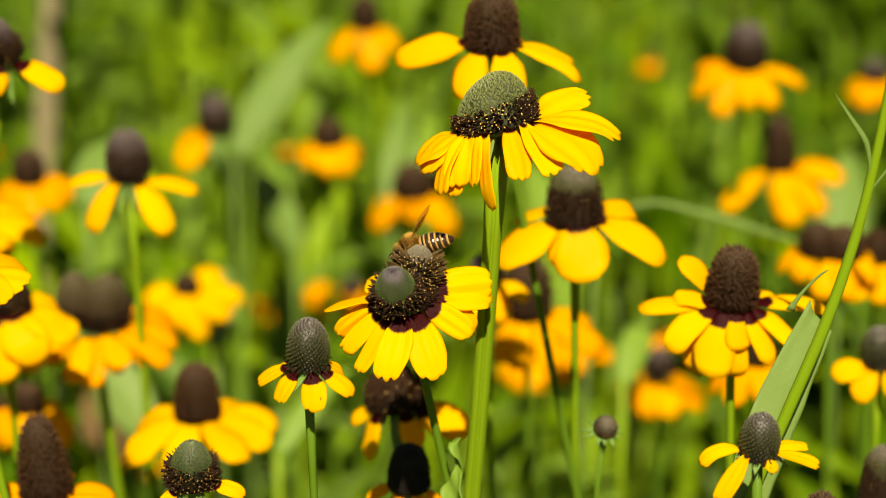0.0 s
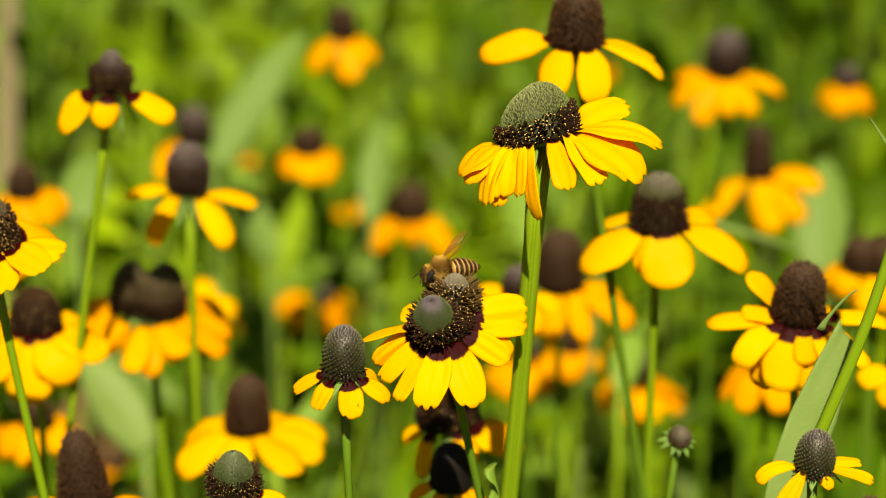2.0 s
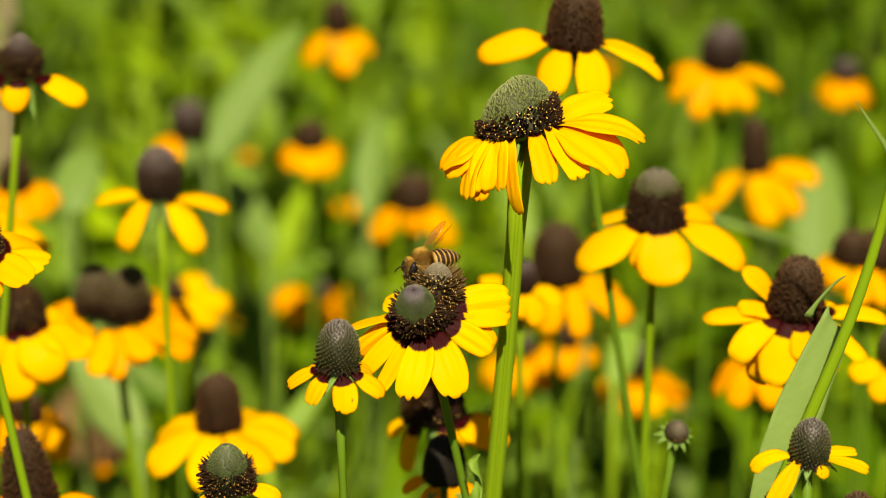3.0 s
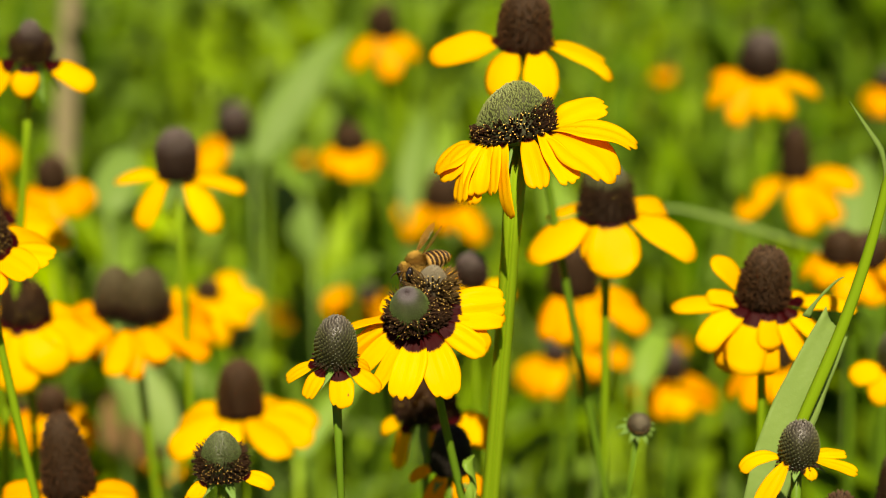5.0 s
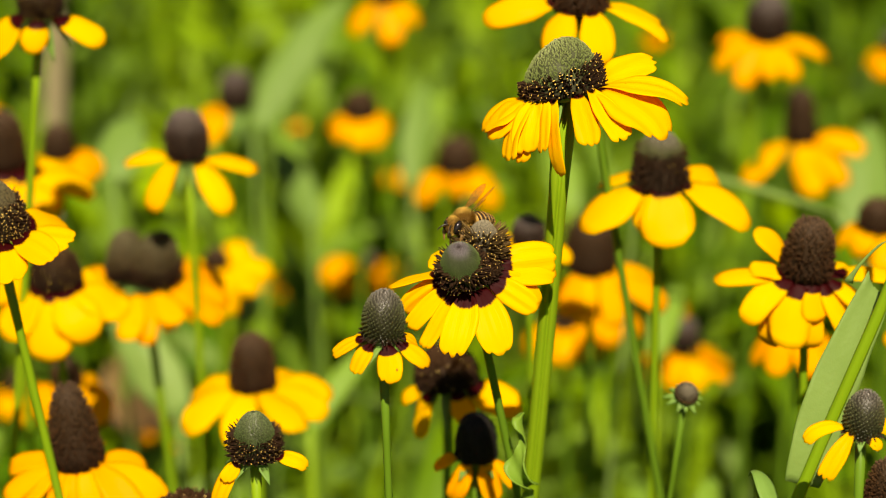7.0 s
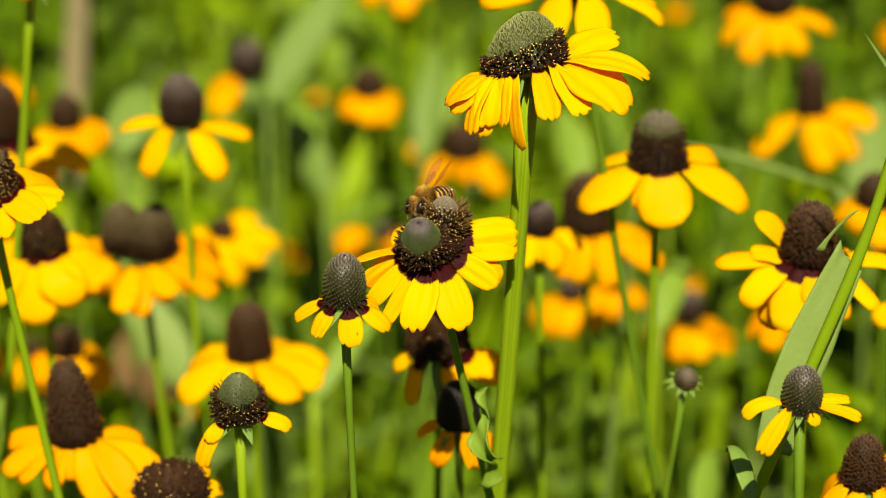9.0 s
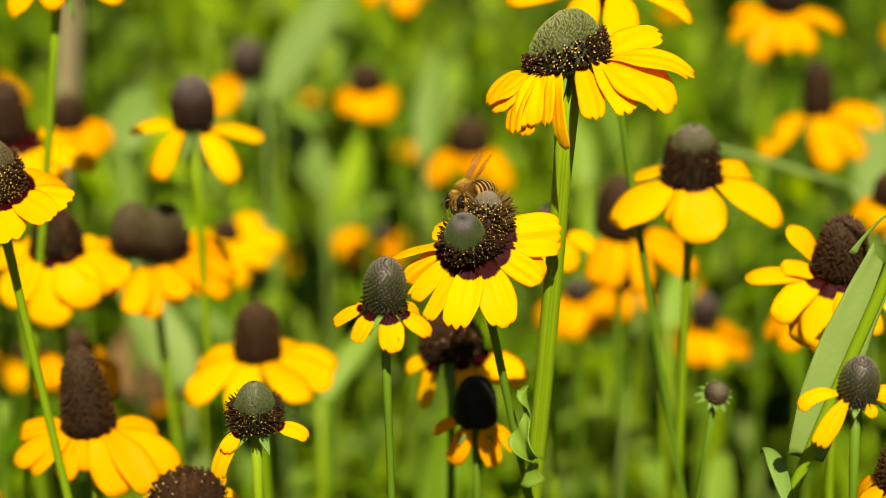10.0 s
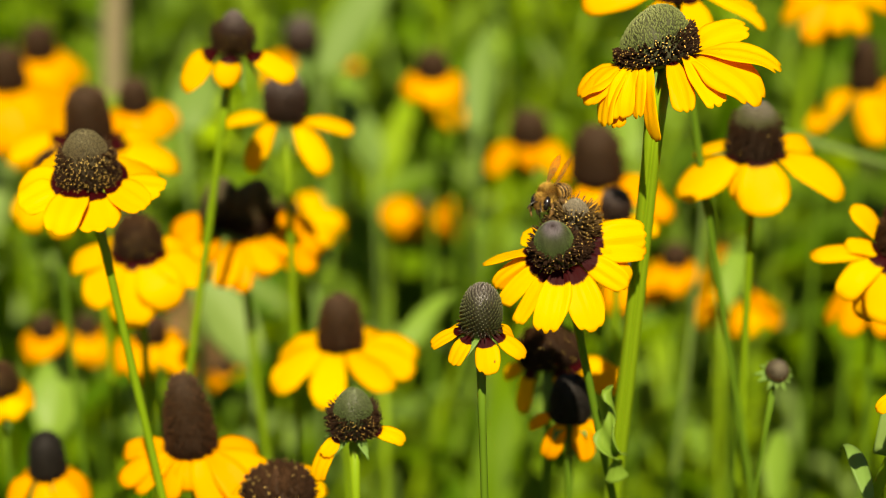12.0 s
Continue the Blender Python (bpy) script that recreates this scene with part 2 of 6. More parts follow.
def sheet(grid, thick):
    """Vertices, faces and uvs of a thin solid from a grid of points (rows along V, columns along U)."""
    g = np.array(grid)
    nv, nu = g.shape[:2]
    du, dv = np.gradient(g, axis=1), np.gradient(g, axis=0)
    nrm = np.cross(du, dv)
    nrm /= np.linalg.norm(nrm, axis=2, keepdims=True) + 1e-12
    low = g - nrm * thick
    verts = np.concatenate([g.reshape(-1, 3), low.reshape(-1, 3)])
    uv = [(i / (nu - 1), j / (nv - 1)) for j in range(nv) for i in range(nu)] * 2
    off, faces = nv * nu, []
    for j in range(nv - 1):
        for i in range(nu - 1):
            a, b, c, d = j * nu + i, j * nu + i + 1, (j + 1) * nu + i + 1, (j + 1) * nu + i
            faces += [(a, b, c, d), (off + d, off + c, off + b, off + a)]
    rim = [i for i in range(nu)] + [j * nu + nu - 1 for j in range(1, nv)] + [(nv - 1) * nu + i for i in range(nu - 2, -1, -1)] + [j * nu for j in range(nv - 2, 0, -1)]
    for a, b in zip(rim, rim[1:] + rim[:1]):
        faces.append((b, a, off + a, off + b))
    return verts, faces, uv


def tube(path, radii, sides=8, groove=0.0, flat=1.0):
    """Vertices, faces and uvs of a swept stem. groove: depth of a furrow down its length."""
    p = np.array(path, dtype=float)
    tan = np.gradient(p, axis=0)
    tan /= np.linalg.norm(tan, axis=1, keepdims=True)
    verts, uv, faces = [], [], []
    for j, (c, t, r) in enumerate(zip(p, tan, radii)):
        side = np.cross(t, (0, 1, 0))
        side /= np.linalg.norm(side)
        fwd = np.cross(t, side)
        for i in range(sides):
            a = 2 * math.pi * i / sides
            k = r * (1 - groove * math.exp(-((math.cos(a) - 0.05) / 0.17) ** 2))
            verts.append(c + side * math.cos(a) * k + fwd * math.sin(a) * k * flat)
            uv.append((i / sides, j / (len(p) - 1)))
    for j in range(len(p) - 1):
        for i in range(sides):
            k = (i + 1) % sides
            faces.append((j * sides + i, j * sides + k, (j + 1) * sides + k, (j + 1) * sides + i))
    faces += [tuple(range(sides))[::-1], tuple((len(p) - 1) * sides + i for i in range(sides))]
    return verts, faces, uv


def hermite(a, b, ta, tb, n):
    a, b, ta, tb = (np.array(v, dtype=float) for v in (a, b, ta, tb))
    s = np.linspace(0, 1, n)[:, None]
    return a * (2 * s**3 - 3 * s**2 + 1) + ta * (s**3 - 2 * s**2 + s) + b * (3 * s**2 - 2 * s**3) + tb * (s**3 - s**2)


def head_frame(lean, tilt):
    """Axes of a flower head: lean to +x, tilt towards -y, degrees."""
    return np.array((Euler((radians(tilt), 0, 0)).to_matrix() @ Euler((0, radians(lean), 0)).to_matrix()))


def petal_lists(rng, frame3, foot, r0, azimuth, length, width, d0, d1, fine, roll=0.0):
    """One ray floret: starts r0 from the axis, sinks from d0 to d1 degrees below the head's plane; rounded tip with two or three small teeth."""
    nv, nu = (18, 19) if fine else (9, 7)
    a = radians(azimuth)
    out, across = np.array((math.cos(a), math.sin(a), 0)), np.array((-math.sin(a), math.cos(a), 0))
    up = np.array((0, 0, 1.0))
    pos, grid = out * r0 + up * rng.uniform(-0.03, 0.03) * length, []
    twist, phase, wave = rng.uniform(-0.22, 0.22), rng.uniform(0, 6), rng.uniform(-0.09, 0.09)
    cup, belly, lop = rng.uniform(-0.26, 0.08), rng.uniform(0.46, 0.66), rng.uniform(-0.10, 0.10)
    narrow, rounded = rng.uniform(0.32, 0.46), rng.uniform(0.50, 0.90)
    teeth = [(rng.uniform(-0.6, -0.2), rng.uniform(0.02, 0.085)), (rng.uniform(0.1, 0.55), rng.uniform(0.015, 0.08))]
    keel, curl, bend = rng.uniform(0.006, 0.022), rng.uniform(-10, 22), rng.uniform(-0.22, 0.22)
    pleat, turn, crisp = rng.uniform(6, 11), rng.uniform(0, 6), rng.uniform(0.0, 0.07)
    for j in range(nv):
        v = j / (nv - 1)
        d = radians(d0 + (d1 - d0) * v + curl * max(0, v - 0.7) / 0.3)
        along, normal = out * math.cos(d) - up * math.sin(d), out * math.sin(d) + up * math.cos(d)
        if j:
            pos = pos + (along + across * bend * v) * length / (nv - 1)
        w = width * 0.5 * (narrow + (1 - narrow) * math.sin(min(1, v / belly) * math.pi / 2)) * (1 - 0.16 * max(0, (v - 0.65) / 0.35) ** 2)
        row = []
        ro = radians(roll) * min(1, v * 3)
        aside, face = across * math.cos(ro) + normal * math.sin(ro), normal * math.cos(ro) - across * math.sin(ro)
        for i in range(nu):
            s = 2 * i / (nu - 1) - 1
            lift = cup * s * s * width * 0.5 + keel * width * math.cos(s * 2.5 * math.pi) * math.sin(v * 3.0) + twist * s * w * v + wave * width * v * math.sin(4 * v + phase)
            lift += width * (crisp * s * s * math.sin(6.5 * v + turn + 1.5 * s) * v + 0.008 * math.sin(pleat * s + turn) * math.sin(min(1, v * 1.6) * 1.57))
            back = -width * 0.5 * rounded * (1 - math.sqrt(1 - 0.95 * s * s)) * v * v
            if fine:
                back -= length * sum(depth * math.exp(-((s - at) / 0.13) ** 2) for at, depth in teeth) * max(0, v - 0.8) / 0.2
            row.append(frame3 @ (pos + aside * (s + lop * math.sin(v * 2.6)) * w + aside * lop * width * v * v + face * lift + along * back) + foot)
        grid.append(row)
    return sheet(grid, 0.00018)


def profile(kind, s):
    """Radius of a cone, 0 to 1, at height s, 0 to 1."""
    if kind == "egg":
        return math.sqrt(max(0.0, 1 - ((s - 0.38) / 0.62) ** 2)) if s > 0.38 else math.sqrt(max(0.0, 1 - ((0.38 - s) / 0.62) ** 2))
    if kind == "post":
        return (1.0 - 0.16 * s) * max(0.0, 1 - s ** 5) ** 0.5
    if kind == "taper":
        return (1.0 - 0.36 * s) * max(0.0, 1 - s ** 5) ** 0.5
    return max(0.0, 1 - s ** 2.4) ** 0.55       # dome


def cone_lists(kind, width, height, frame3, foot, sides, rings, lump=0.0):
    verts, uv, faces = [], [], []
    for j in range(rings + 1):
        s = j / rings
        s = 1 - (1 - s) ** 1.6
        r = width * profile(kind, min(s, 0.9995))
        for i in range(sides):
            a = 2 * math.pi * i / sides
            k = r * (1 + lump * math.sin(2 * a + 1) * s + 0.03 * math.sin(5 * a + 7 * s))
            z = height * (s + lump * 1.5 * math.cos(a + 0.4) * s * r / width)
            verts.append(frame3 @ np.array((k * math.cos(a), k * math.sin(a), z)) + foot)
            # low U: the body between the spikes takes the painted gap shade
            uv.append((0.12, s))
    for j in range(rings):
        for i in range(sides):
            k = (i + 1) % sides
            faces.append((j * sides + i, j * sides + k, (j + 1) * sides + k, (j + 1) * sides + i))
    faces += [tuple(range(sides))[::-1], tuple(rings * sides + i for i in range(sides))]
    return verts, faces, uv


def floret_lists(rng, kind, width, height, frame3, foot, count, low, high, size, length, tips, spread=0.6, lump=0.0, stray=1.0):
    """Small spikes set in a golden-angle spiral on a cone between two heights; tips: share that carries pollen."""
    zs = np.linspace(0, 1, 200)
    rs = np.array([profile(kind, min(z, 0.9995)) for z in zs]) * width
    area = np.cumsum(rs * np.hypot(np.gradient(rs), height / 199) + 1e-12)
    lo, hi = np.interp(low, zs, area), np.interp(high, zs, area)
    verts, uv, faces, mats = [], [], [], []
    for n in range(count):
        s = float(np.interp(lo + (hi - lo) * (n + 0.5) / count, area, zs))
        s = min(max(s + rng.uniform(-0.012, 0.012) * stray, 0), 0.99)
        a = n * 2.399963 + rng.uniform(-0.12, 0.12) * stray
        r = width * profile(kind, s)
        slope = (width * profile(kind, min(s + 0.01, 0.999)) - width * profile(kind, max(s - 0.01, 0))) / (0.02 * height)
        k = r * (1 + lump * math.sin(2 * a + 1) * s)
        at = np.array((k * math.cos(a), k * math.sin(a), height * (s + lump * 1.5 * math.cos(a + 0.4) * s * r / width)))
        radial, tang = np.array((math.cos(a), math.sin(a), 0)), np.array((-math.sin(a), math.cos(a), 0))
        nrm = radial - np.array((0, 0, slope))
        nrm /= np.linalg.norm(nrm)
        up = np.cross(nrm, tang)
        up = up if up[2] > 0 else -up
        way = nrm + up * spread * rng.uniform(1 - 0.5 * stray, 1 + 0.4 * stray) + tang * rng.uniform(-0.3, 0.3) * stray
        way /= np.linalg.norm(way)
        ln, sz = length * rng.uniform(1 - 0.4 * stray, 1 + 0.35 * stray), size * rng.uniform(1 - 0.2 * stray, 1 + 0.2 * stray)
        e1 = np.cross(way, (0.3, 0.2, 0.9))
        e1 /= np.linalg.norm(e1)
        e2 = np.cross(way, e1)
        b = len(verts)
        tipped = rng.random() < tips
        # bright goes to U: the spike's foot gets painted gap shade, its tip none
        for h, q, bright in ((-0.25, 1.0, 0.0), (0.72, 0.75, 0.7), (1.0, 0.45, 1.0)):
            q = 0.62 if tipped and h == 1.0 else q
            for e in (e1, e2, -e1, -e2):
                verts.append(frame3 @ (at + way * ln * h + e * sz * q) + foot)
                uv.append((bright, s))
        for h in (0, 4):
            for i in range(4):
                faces.append((b + h + i, b + h + (i + 1) % 4, b + h + 4 + (i + 1) % 4, b + h + 4 + i))
                mats.append(0)
        faces.append((b + 8, b + 9, b + 10, b + 11))
        mats.append(1 if tipped else 0)
    return verts, faces, uv, mats


def leaf_lists(path, widths, fold, side, nu=7, thick=0.0003, ripple=0.0):
    """A blade along a path; side: direction across it; fold: how far the halves rise from the midrib."""
    p = np.array(path, dtype=float)
    tan = np.gradient(p, axis=0)
    tan /= np.linalg.norm(tan, axis=1, keepdims=True)
    grid = []
    for j, (c, t, w) in enumerate(zip(p, tan, widths)):
        sd = np.array(side, dtype=float)
        sd = sd - t * (sd @ t)
        sd /= np.linalg.norm(sd)
        nm = np.cross(t, sd)
        grid.append([c + sd * s * w + nm * (abs(s) ** 1.3 * fold * w + ripple * w * math.sin(j * 1.1 + 3 * s) * s) for s in np.linspace(-1, 1, nu)])
    return sheet(grid, thick)


# ---- setting ----
def build_ground():
    n, size = 60, 1500.0
    verts, faces, uv = [], [], []
    xs = [math.copysign(abs(s) ** 5, s) * size for s in np.linspace(-1, 1, n + 1)]
    for y in xs:
        for x in xs:
            z = 0.012 * noise.noise((x * 4, y * 4, 0)) - 0.012 if abs(x) < 20 and abs(y) < 20 else -0.012
            verts.append((x, y + 1.5, z))
            uv.append((x * 0.3 % 1, 0.5))
    for j in range(n):
        for i in range(n):
            a = j * (n + 1) + i
            faces.append((a, a + 1, a + n + 2, a + n + 1))
    tagged(from_lists("ground", verts, faces, uv, M_SOIL, None), "dark mossy meadow soil under the plants", "ground", kind="structure")


build_ground()

# ---- coneflowers ----
PLANTS = {}


def at_scale(v, k):
    return np.array(v, dtype=float) * UNIT * k


def coneflower(key, label, at, slope, k, cones, petals, stem=(15, 15), lean=0, tilt=5, gold=False, blotch=False, r0=40, width=50,
               bracts=6, fine=False, dark_stem=False, groove=0.0, face=18, group="coneflowers in the meadow"):
    """A coneflower. at: its head's foot in the world; slope: how far the stem's foot stands aside, in metres; sizes in units at distance k."""
    rng = random.Random(sum(map(ord, key)))
    foot = np.array((at[0] + slope[0], at[1] + slope[1], 0.0))
    head = np.array(at) - foot
    thing = tagged(new("coneflower"), label, "flower", group)
    thing.location = foot
    u, f3 = UNIT * k, head_frame(lean, tilt)
    top = head - f3 @ np.array((0, 0, 6 * u))
    path = hermite((0, 0, -0.01), top, head, head * 0.85 + (f3 @ np.array((0, 0, 1.0))) * 0.10, 26)
    radii = np.linspace(stem[1], stem[0], 26) * 0.5 * u
    radii[-1] *= 1.35
    v, f, uv = tube(path, radii, 40 if groove else 10, groove)
    from_lists("stem", v, f, uv, M_STEM_DARK if dark_stem or k > 1.35 else M_STEM, thing)
    # receptacle and bracts
    v, f, uv = cone_lists("dome", r0 * 0.8 * u, 14 * u, f3 @ np.diag((1, 1, -1)), head - f3 @ np.array((0, 0, 3 * u)), 14, 5)
    from_lists("receptacle", v, f, uv, M_BRACT, thing)
    for i in range(bracts):
        a = 2 * math.pi * (i + rng.uniform(-0.2, 0.2)) / bracts
        o = np.array((math.cos(a), math.sin(a), 0))
        ln = rng.uniform(0.85, 1.25) * r0 * 0.9 * u * (0.75 if len(petals) > 8 else 1.15 if not petals else 1)
        spread = 1.1 if len(petals) > 8 else (0.1 if not petals else (0.3 if fine else 1.5))
        p = [head + f3 @ (o * (r0 * 0.5 * u + ln * s) + np.array((0, 0, -8 * u - ln * (spread * s + 0.3 * s * s)))) for s in np.linspace(0, 1, 6)]
        w = [(9 if petals else 5.5) * u * q for q in (0.9, 1.1, 1.0, 0.75, 0.42, 0.06)]
        v, f, uv = leaf_lists(p, w, 0.2, f3 @ np.array((-o[1], o[0], 0)), 4, 0.0003)
        from_lists("bract", v, f, uv, M_BRACT, thing)
    mat = M_GOLD if gold else (M_YELLOW_SPOT if blotch == "spot" else M_YELLOW_BLOTCH if blotch else M_YELLOW)
    for row in petals:
        azm, ln, d0, d1 = row[:4]
        wd = row[4] if len(row) > 4 else width
        v, f, uv = petal_lists(rng, f3, head, r0 * 0.86 * u, azm, (ln + r0 * 0.14) * u, wd * (1.1 if fine else 1.12) * u, d0, d1, fine, (row[5] if len(row) > 5 else face * math.cos(radians(azm))) + rng.uniform(-8, 8))
        from_lists("petal", v, f, uv, mat, thing)
    for c in cones:
        build_cone(rng, thing, head, k, f3, fine, **c)
    PLANTS[key] = (thing, foot, head)
    return thing


def build_cone(rng, thing, head, k, f3, fine, look_of="brown", w=45, h=90, shift=(0, 0, 0), lean=None, tilt=None, lump=0.0, cap=0.8, collar=0.5, shape="dome", pollen=None, spike=1.0, scales=620):
    u = UNIT * k
    w, h = w * 0.95, h * 0.95
    c3 = f3 if lean is None else head_frame(lean, tilt)
    foot = head + at_scale(shift, k)
    many = 1.0 if fine or k < 1.36 else 0.45
    sides, rings = (28, 14) if fine else (16, 9)
    if look_of in ("ring", "ringmoss", "ringpair", "ringplum", "ringbuff", "ringmauve", "ringolive"):
        # bare cap above, a collar of open florets below
        skin = {"ring": M_CAP_GREEN, "ringmoss": M_CAP_MOSS, "ringpair": M_CAP_PAIR, "ringplum": M_CAP_PLUM, "ringbuff": M_CAP_BUFF, "ringmauve": M_MAUVE, "ringolive": M_CAP_OLIVE}[look_of]
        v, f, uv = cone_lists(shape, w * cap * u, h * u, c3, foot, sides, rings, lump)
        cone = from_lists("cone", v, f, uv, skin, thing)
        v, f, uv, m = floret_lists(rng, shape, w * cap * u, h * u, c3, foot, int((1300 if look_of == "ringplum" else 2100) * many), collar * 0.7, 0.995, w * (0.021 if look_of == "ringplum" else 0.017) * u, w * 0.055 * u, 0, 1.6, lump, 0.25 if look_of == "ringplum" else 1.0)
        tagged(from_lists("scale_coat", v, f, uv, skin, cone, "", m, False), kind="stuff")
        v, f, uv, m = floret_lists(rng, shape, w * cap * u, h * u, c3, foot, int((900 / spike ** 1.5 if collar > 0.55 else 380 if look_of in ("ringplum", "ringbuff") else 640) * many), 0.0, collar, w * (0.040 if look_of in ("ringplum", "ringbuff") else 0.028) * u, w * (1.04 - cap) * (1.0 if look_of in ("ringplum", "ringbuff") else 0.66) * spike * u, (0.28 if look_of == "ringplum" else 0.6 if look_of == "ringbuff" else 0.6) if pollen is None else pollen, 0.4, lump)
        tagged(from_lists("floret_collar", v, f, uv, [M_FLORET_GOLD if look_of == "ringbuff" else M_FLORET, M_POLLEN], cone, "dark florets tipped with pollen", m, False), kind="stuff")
    elif look_of == "young":
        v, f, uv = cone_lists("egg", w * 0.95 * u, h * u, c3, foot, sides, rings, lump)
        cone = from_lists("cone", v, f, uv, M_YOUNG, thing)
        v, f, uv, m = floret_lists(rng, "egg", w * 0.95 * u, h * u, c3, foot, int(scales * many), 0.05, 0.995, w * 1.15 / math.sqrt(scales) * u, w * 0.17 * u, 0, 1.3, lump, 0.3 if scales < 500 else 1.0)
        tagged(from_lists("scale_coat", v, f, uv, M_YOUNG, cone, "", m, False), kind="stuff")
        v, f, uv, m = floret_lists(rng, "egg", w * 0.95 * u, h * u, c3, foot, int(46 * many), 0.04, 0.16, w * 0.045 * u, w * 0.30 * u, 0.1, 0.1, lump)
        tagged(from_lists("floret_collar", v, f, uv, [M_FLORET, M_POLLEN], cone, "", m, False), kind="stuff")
    else:
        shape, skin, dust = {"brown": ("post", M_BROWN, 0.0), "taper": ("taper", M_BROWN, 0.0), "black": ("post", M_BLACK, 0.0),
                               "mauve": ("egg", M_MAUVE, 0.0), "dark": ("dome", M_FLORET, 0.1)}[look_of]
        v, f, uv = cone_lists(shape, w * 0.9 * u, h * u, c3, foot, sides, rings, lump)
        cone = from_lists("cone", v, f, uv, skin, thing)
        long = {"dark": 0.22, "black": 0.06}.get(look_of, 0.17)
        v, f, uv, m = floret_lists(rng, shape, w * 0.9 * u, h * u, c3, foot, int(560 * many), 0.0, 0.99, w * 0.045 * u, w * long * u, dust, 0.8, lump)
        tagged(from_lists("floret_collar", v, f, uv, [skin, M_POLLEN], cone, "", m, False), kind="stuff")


def skirt(n, length, d0, d1, width, start=0, vary=0.12, seed=1, skip=()):
    """n petals all round."""
    r = random.Random(seed)
    return [(start + 360 * i / n + r.uniform(-8, 8), length * r.uniform(1 - vary, 1 + vary), d0 + r.uniform(-10, 10), d1 + r.uniform(-12, 12), width * r.uniform(0.85, 1.15))
            for i in range(n) if i not in skip]


